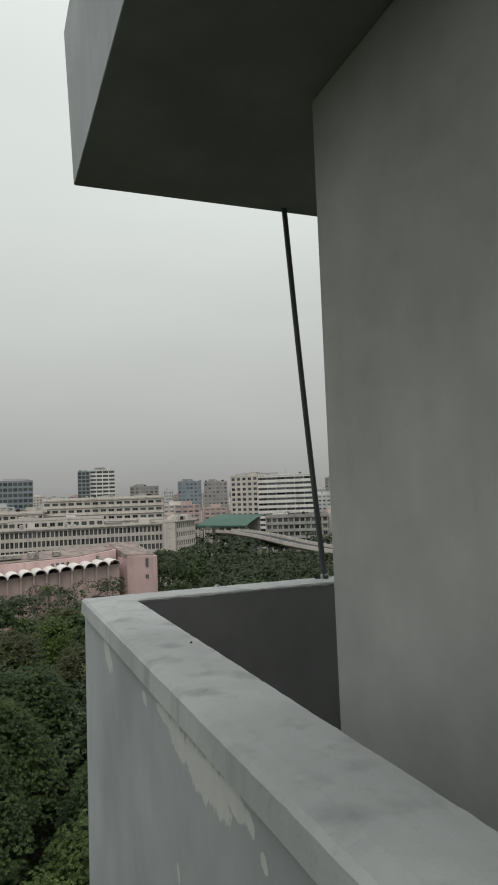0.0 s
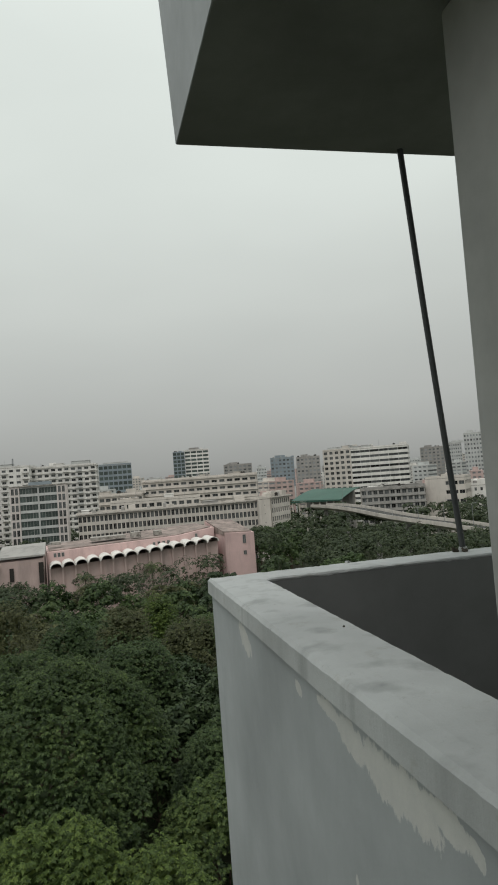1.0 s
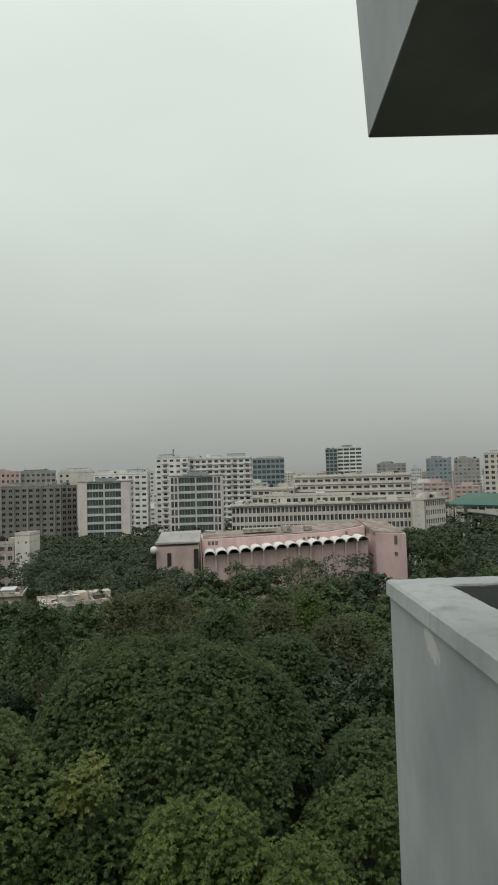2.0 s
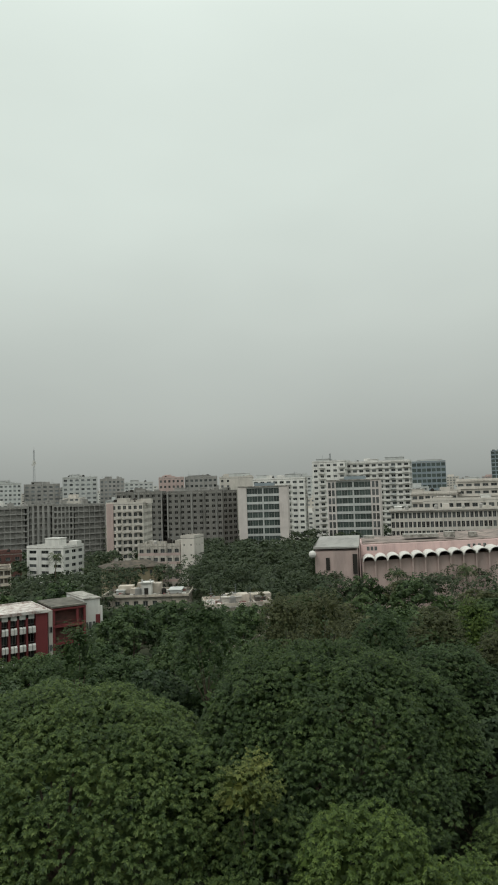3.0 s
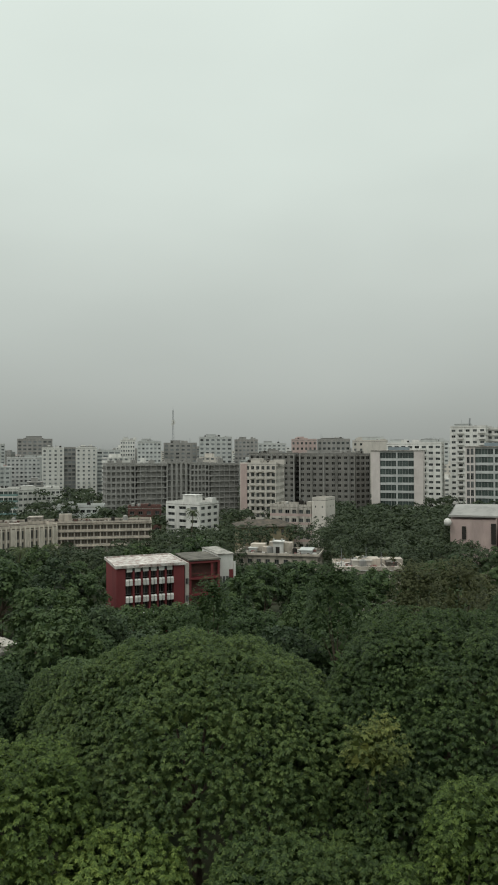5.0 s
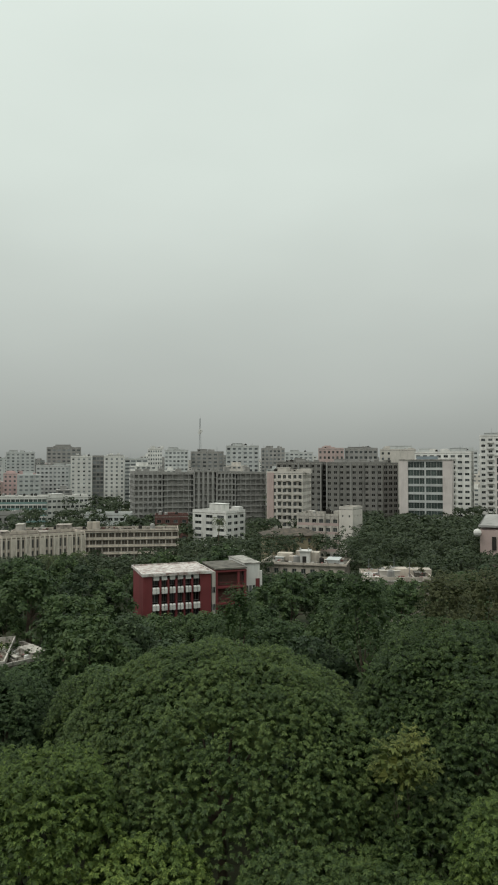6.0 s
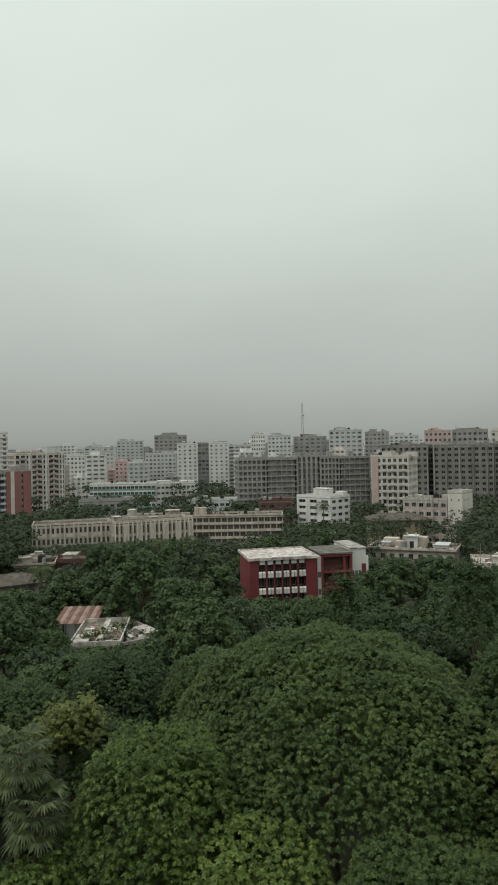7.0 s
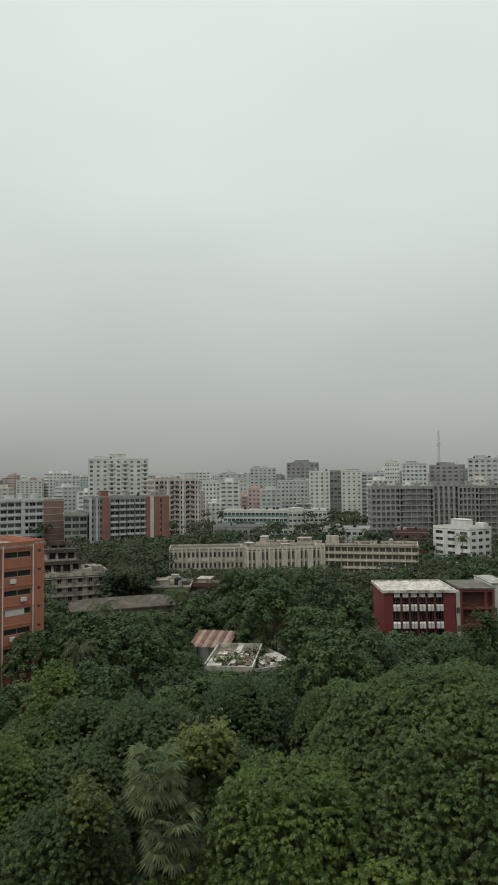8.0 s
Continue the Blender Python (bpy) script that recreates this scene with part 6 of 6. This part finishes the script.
# the broad crowns right below: bearing, range, top over the ground, radius, leaf kind, leaf size
NEAR = (
    (28.4, 50.0, 21.0, 13.0, LEAF_A, 0.40, "broad spreading rain tree crown, dense dark green"),
    (7.0, 54.0, 22.3, 12.4, LEAF_A, 0.40, "broad spreading rain tree crown, dense green"),
    (16.2, 50.0, 17.6, 7.0, LEAF_A, 0.40, "dark green crown between two spreading trees"),
    (-2.5, 72.0, 19.0, 7.0, LEAF_C, 0.44, "dense dark green tree crown"),
    (-10.5, 60.0, 14.0, 6.5, LEAF_C, 0.44, "dense dark green tree crown in shade"),
    (43.5, 40.5, 18.6, 5.8, LEAF_B, 0.42, "bright green spreading tree crown"),
    (36.0, 35.5, 15.2, 4.6, LEAF_B, 0.40, "bright green low tree with fresh shoots"),
    (22.0, 35.0, 15.0, 5.2, LEAF_A, 0.40, "green tree crown below the spreading trees"),
    (29.5, 33.0, 13.0, 4.4, LEAF_Y, 0.38, "tree crown with yellow green shoots"),
    (4.6, 37.0, 18.2, 3.8, LEAF_B, 0.38, "bright green tree crown with loose outline"),
    (10.0, 34.0, 15.0, 3.4, LEAF_B, 0.38, "bright green tree crown with loose outline"),
    (15.0, 36.5, 14.6, 3.6, LEAF_A, 0.38, "green tree crown below the spreading trees"),
    (18.5, 33.5, 14.2, 4.2, LEAF_A, 0.38, "green tree crown below the spreading trees"),
    (25.5, 32.5, 13.6, 4.2, LEAF_A, 0.38, "green tree crown below the spreading trees"),
    (11.5, 41.0, 16.2, 3.6, LEAF_A, 0.38, "green tree crown below the spreading trees"),
    (59.6, 66.0, 14.8, 5.0, LEAF_C, 0.40, "dense dark green tree crown"),
    (64.5, 64.0, 14.0, 5.0, LEAF_A, 0.40, "green tree crown beside the orange building"),
    (13.9, 40.5, 19.4, 1.9, LEAF_Y, 0.38, "slim yellowing creeper covered tree top"),
    (-1.6, 36.0, 16.4, 4.2, LEAF_B, 0.38, "bright green tree crown"),
    (-9.0, 46.0, 15.2, 4.6, LEAF_A, 0.38, "green rounded tree crown"),
    (-15.0, 40.0, 12.0, 6.0, LEAF_C, 0.42, "dark green tree crown beside the house"),
    (-6.5, 37.0, 11.0, 5.0, LEAF_A, 0.40, "green tree crown below the balcony"),
    (53.4, 37.6, 13.9, 3.4, LEAF_B, 0.38, "bright green low tree crown"),
    (57.0, 38.0, 12.6, 4.6, LEAF_C, 0.38, "dense dark green low tree"),
    (61.6, 44.0, 15.6, 4.4, LEAF_A, 0.38, "green tree crown under fresh yellow shoots"),
    (59.6, 43.0, 16.9, 1.7, LEAF_Y, 0.34, "fresh yellow green shoots of a slim tree"),
    (50.4, 53.5, 15.4, 4.6, LEAF_C, 0.40, "dense dark green tree crown"),
    (50.4, 51.0, 17.3, 2.6, LEAF_Y, 0.40, "small tree with yellowing leaf clusters"),
    (62.3, 73.0, 16.6, 3.9, LEAF_B, 0.40, "rounded light green tree beside the orange building"),
    (67.5, 58.0, 14.8, 5.5, LEAF_B, 0.40, "light green spreading tree crown"),
    (61.5, 58.0, 13.4, 5.5, LEAF_C, 0.40, "dense dark green tree crown"),
    (55.0, 62.0, 15.6, 5.6, LEAF_C, 0.40, "dense dark green tree crown"),
    (46.5, 66.0, 15.8, 5.8, LEAF_C, 0.40, "dense dark green tree crown"),
    (38.5, 62.0, 16.6, 5.0, LEAF_A, 0.40, "green tree crown behind a spreading tree"),
    (17.0, 80.0, 22.4, 4.6, LEAF_C, 0.30, "tall feathery dark green tree"),
    (27.5, 86.0, 19.6, 3.0, LEAF_C, 0.28, "feathery dark tree before the maroon building"),
    (10.4, 84.0, 22.2, 4.4, LEAF_D, 0.34, "tall thin brownish tree"),
    (7.4, 96.0, 21.0, 4.6, LEAF_D, 0.34, "thin tree with brownish green leaves"),
    (-7.4, 88.0, 17.6, 5.6, LEAF_D, 0.36, "brownish green spreading tree"),
    (-4.9, 108.0, 17.4, 3.8, LEAF_B, 0.42, "light green rounded tree"),
    (2.6, 90.0, 18.4, 5.4, LEAF_C, 0.40, "dark green dense tree"),
    (-2.0, 98.0, 17.6, 5.0, LEAF_D, 0.36, "tree with brownish green leaves"),
)
rng = np.random.default_rng(7)
for az, r_, top, R, leafm, size, lab in NEAR:
    big = R > 8
    deep = 0.62 if big else 2.2 if r_ > 70 else 1.05
    lumps = dome_lumps(rng, R, top, R * deep, 24, 0.9, 0.7)
    root = tagged(new("rain_tree" if big else "tree"), lab, "tree")
    t = new("trunk", trunk_mesh("trunk", rng, top, lumps, 0.03 * R + 0.1))
    t.parent = root
    fine_leaf = leafm in (LEAF_C, LEAF_D)
    c = new("crown", tiered_crown(rng, R, top, R * deep, size * (0.62 if r_ > 70 else 0.55 if fine_leaf else 0.57 if big else 0.56), leafm, 0.48 if r_ > 70 else 0.40 if fine_leaf else 0.37,
                                  0.12 if big else 0.5 if leafm is LEAF_Y else 0.24, 0.36 if big else 0.32))
    c.parent = root
    p = polar(az, r_)
    root.matrix_basis = pose(p.x, p.y, 0, 0, 0, rng.uniform(0, 360))

# kinds of tree for the woods between the houses
KINDS, KINDS_FAR = [], []
for k, (leafm, R, top, cnt, lab) in enumerate(((LEAF_C, 5.0, 13.0, 700, "dark green broadleaf tree in the wood"), (LEAF_W, 5.6, 14.0, 760, "green broadleaf tree in the wood"),
                                             (LEAF_C, 4.4, 15.0, 640, "tall dark green tree in the wood"), (LEAF_D, 4.6, 13.5, 560, "brownish thin leaved tree in the wood"),
                                             (LEAF_W, 4.2, 11.5, 560, "small green tree in the wood"), (LEAF_C, 6.0, 12.5, 800, "wide dark tree in the wood"))):
    lumps = dome_lumps(rng, R, top, R * 1.15, 80, R * 0.165, 0.85)
    t = tree("wood_tree", lab, lumps, rng, top, int(cnt * 1.45), 0.44, 3, leafm, 0.2, group="wood trees", up_bias=0.42, slim=0.82, under=0.2)
    KINDS_FAR.append(tree("wood_tree", lab, lumps[::2], rng, top, int(cnt * 0.8), 0.6, 3, leafm, 0.2, group="wood trees", up_bias=0.42, slim=0.84, under=0.2))
    p = polar(90 + 3 * k, 160)
    KINDS_FAR[-1].matrix_basis = pose(p.x, p.y, 0)
    p = polar(80 + 3 * k, 150)
    t.matrix_basis = pose(p.x, p.y, 0)
    KINDS.append(t)


# tree tops stay under these lines, so that the houses behind stand clear: bearings, range, lowest clear height against the eye
CLEAR = ((37.0, 26.8, 139, -31.6), (34.8, 31.2, 300, -26.8), (46.2, 32.3, 246, -31.0), (50.5, 42.5, 103, -29.9), (52.0, 48.0, 116, -29.6), (61.5, 52.0, 160, -31.2), (63.2, 57.5, 183, -31.4), (54.8, 48.8, 185, -30.6),
         (53.4, 32.3, 230, -30.6), (17.4, 11.8, 148, -25.8), (25.5, 18.2, 186, -30.6), (67.5, 62.8, 100, -28.6), (7.8, -3.6, 196, -23.3), (-5.2, -13.5, 196, -22.0), (31.4, 26.8, 264, -28.6), (14.0, 8.0, 330, -23.6),
         (25.0, 17.5, 230, -24.0), (36.3, 25.0, 352, -26.6), (22.8, 14.0, 346, -23.6), (1.2, -17.0, 268, -18.0), (-19.5, -34.0, 240, -19.6), (59.3, 53.0, 328, -26.6),
         (70.0, 61.6, 325, -32.0), (54.5, 50.5, 425, -26.0), (48.8, 39.7, 415, -25.6), (25.0, 21.3, 296, -23.6))


def ceiling_at(az, rr):
    """The tallest that a tree may be at this bearing and range."""
    top = 99.0
    for a, c, rh, z in CLEAR:
        if c - 0.8 < az < a + 0.8 and rr < rh:
            top = min(top, EYE + z * (rr - 3.0) / rh)
    return top


rw = random.Random(11)


def plant(az, rr, s, kinds):
    p = polar(az, rr)
    if blocked(p, 2.2):
        return
    k = rw.choice(kinds)
    hz = s * rw.uniform(0.92, 1.1)
    top = (13.0, 14.0, 15.0, 13.5, 11.5, 12.5)[k]
    hz = min(hz, ceiling_at(az, rr) / top)
    if hz < 0.2:
        return
    t = copy_thing((KINDS if 68 < rr < 112 else KINDS_FAR)[k], pose(p.x, p.y, 0, 0, 0, rw.uniform(0, 360)))
    w = max(hz, 0.62) * rw.uniform(0.92, 1.12)
    t.scale = (w, w, hz)


# low growth under the big crowns
for r_ in (25, 31, 38, 46, 55, 64):
    n = int(radians(96) * r_ / 6.2)
    for i in range(n):
        if 40 < r_ < 60 and -24 + 96 * i / n > -3 and -24 + 96 * i / n < 38:
            continue
        plant(-24 + 96 * (i + rw.uniform(0.2, 0.8)) / n, r_ + rw.uniform(-2, 2), rw.uniform(0.56, 0.78), (0, 1, 4, 5))
# the wood
r_ = 72.0
while r_ < 165:
    step = 7.2 + (r_ - 62) * 0.03
    n = int(radians(104) * r_ / step)
    for i in range(n):
        az = -32 + 104 * (i + rw.uniform(0.1, 0.9)) / n
        plant(az, r_ + rw.uniform(-0.5, 0.5) * step, rw.uniform(0.78, 1.14), (0, 0, 1, 2, 3, 3, 4, 5) if -12 < az < 12 else (0, 0, 2, 2, 4, 5, 5, 1))
    r_ += step * 0.9


for az, rr in ((51.8, 97), (50.6, 95), (49.2, 96), (47.8, 95.5), (46.4, 97), (44.8, 98), (43.2, 99), (52.4, 108), (53.2, 112), (54.4, 104), (20.5, 104), (22.5, 110), (18.8, 108), (15.5, 112), (13.4, 104), (46.2, 121), (47.2, 127), (48.4, 131), (49.6, 134), (50.8, 133), (52.0, 134), (48.8, 140), (46.6, 136), (25.4, 126), (26.0, 118), (24.4, 131), (26.6, 112), (27.6, 120), (29.0, 122)):
    plant(az, rr, 0.8, (0, 2, 5))
for az, rr in ((-12.6, 252), (-13.4, 246), (-14.2, 250), (-15.0, 244), (-15.8, 251), (-13.8, 236), (-14.8, 228), (-15.6, 220), (-16.4, 236), (-13.2, 258), (-14.6, 257), (-17.2, 246), (-16.2, 210)):
    plant(az, rr, 1.05, (0, 2, 5))


def far_woods():
    """The tree belt between the far buildings, one uneven mass of leaf clumps."""
    g = np.random.default_rng(21)
    lumps = []
    while len(lumps) < 4300:
        az, rr = g.uniform(-36, 76), 163 + 330 * g.uniform(0, 1) ** 1.35
        if len(lumps) % 8 < 2:
            az, rr = (g.uniform(53.0, 58.6), g.uniform(172, 250)) if len(lumps) % 16 < 8 else (g.uniform(4, 18), g.uniform(190, 300))
        p = polar(az, rr)
        if blocked(p, 2.4):
            continue
        top = g.uniform(9.0, 15.0) + (4.0 if az < -11 else 0.0)
        top = min(top, ceiling_at(az, rr) * g.uniform(0.9, 1.0))
        if top < 2.5:
            continue
        # a crown is a few unequal lumps round one stem
        for k in range(3):
            q = min(g.uniform(2.2, 4.6), top * 0.45)
            lumps.append((p.x + g.normal(0, 1.8), p.y + g.normal(0, 1.8), top - q * 0.75 - abs(g.normal(0, 1.2)) * (k > 0), q, q * 0.8))
    L = np.array(lumps)
    P, N = [], []
    for (x, y, z, a, c) in L:
        k = 46 if math.hypot(x, y) < 215 else 30 if math.hypot(x, y) < 270 else 14
        d = g.normal(size=(k, 3))
        d[:, 2] = np.abs(d[:, 2])
        d /= np.linalg.norm(d, axis=1, keepdims=True)
        P.append(np.array([x, y, z]) + d * np.array([a, a, c]) * g.uniform(0.8, 1.05, (k, 1)))
        N.append(d * 0.5 + np.array([0, 0, 0.5]) + g.normal(0, 0.25, d.shape))
        s = g.normal(size=(4, 3))
        s /= np.linalg.norm(s, axis=1, keepdims=True)
        P.append(np.column_stack([x + s[:, 0] * a * 0.8, y + s[:, 1] * a * 0.8, z * g.uniform(0.2, 0.75, 4)]))
        N.append(s * np.array([1, 1, 0.3]) + np.array([0, 0, 0.3]))
    P, N = np.concatenate(P), np.concatenate(N)
    V = leaf_cloud(P, N, np.interp(np.hypot(P[:, 0], P[:, 1]), (200, 240, 300), (0.70, 0.95, 1.55)) * g.uniform(0.7, 1.3, len(P)), 3, g, 0.3, 0.75)
    me = blades_mesh("far_woods", V, LEAF_F)
    tagged(new("far_woods", me), "dark belt of trees between the far buildings", "trees", kind="stuff")


far_woods()


def palm(az, r_, top, fronds, length, fan, label, seed):
    """A palm: ringed slender trunk and a head of arching fronds with separate leaflets, or fan leaves."""
    g = random.Random(seed)
    root = tagged(new("palm_tree"), label, "palm tree")
    b = Build()
    prev = Vector((0, 0, 0))
    for i in range(1, 9):
        p = Vector((0.25 * math.sin(i * 0.5), 0.1 * i / 8, top * i / 8))
        b.tube(prev, p, 0.2 - 0.008 * i, 0.19 - 0.008 * i, 8)
        prev = p
    part("trunk", b, BARK, root)
    head = prev
    for k in range(fronds):
        w = k * 2.39996
        up = 0.95 - 1.45 * (k / fronds)
        d = Vector((math.cos(w), math.sin(w), 0))
        f = Build()
        if fan:
            head = prev - Vector((0, 0, 1.1 * k / fronds))
            stem = head + d * length * 0.5 + Vector((0, 0, up * length * 0.5))
            f.tube(head, stem, 0.03, 0.02, 5)
            s = Vector((-d.y, d.x, 0))
            ax = (d + Vector((0, 0, up * 0.6))).normalized()
            for j in range(17):
                a = -1.35 + 2.7 * j / 16
                v = ax * math.cos(a) + s * math.sin(a)
                n = ax.cross(s).normalized()
                e = v.cross(n).normalized() * 0.08
                ln = length * 0.62 * g.uniform(0.85, 1.05)
                mid, tip = stem + v * ln * 0.55, stem + v * ln - Vector((0, 0, 0.22 * length * g.uniform(0.5, 1.3)))
                f.poly([stem, mid + e, tip, mid - e])
        else:
            pts = []
            for j in range(9):
                t = j / 8
                pts.append(head + d * length * t * (1 - 0.18 * t) + Vector((0, 0, length * (up * t - 0.75 * t * t))))
            s = Vector((-d.y, d.x, 0))
            for p, q in zip(pts, pts[1:]):
                f.tube(p, q, 0.025, 0.02, 4)
                for u in (0.2, 0.7):
                    o = p.lerp(q, u)
                    for sd in (-1, 1):
                        tip = o + s * sd * length * 0.2 + (q - p) * 0.6 - Vector((0, 0, 0.16 * length * g.uniform(0.6, 1.2)))
                        mid = o.lerp(tip, 0.5) + Vector((0, 0, 0.03))
                        e = (q - p).normalized() * 0.07
                        f.poly([o, mid + e, tip, mid - e])
        part("frond", f, LEAF_P, root)
    p = polar(az, r_)
    root.matrix_basis = pose(p.x, p.y, 0, 0, 0, g.uniform(0, 360))
    return root


palm(54.4, 41.0, 18.2, 22, 1.9, True, "fan palm with pale green drooping fans", 3)
palm(53.0, 39.5, 15.8, 20, 1.8, True, "young fan palm with drooping fans", 4)
for az, r_, top, sd in ((0.9, 178, 12.4, 5), (-4.6, 182, 13.2, 6), (29.0, 236, 15.0, 7), (52.5, 150, 10.5, 8), (58.6, 128, 12.0, 9), (60.5, 96, 12.5, 10), (40.6, 176, 12.0, 11), (43.0, 168, 12.5, 12)):
    palm(az, r_, top, 16, 3.4, False, "tall feather palm standing among the trees", sd)
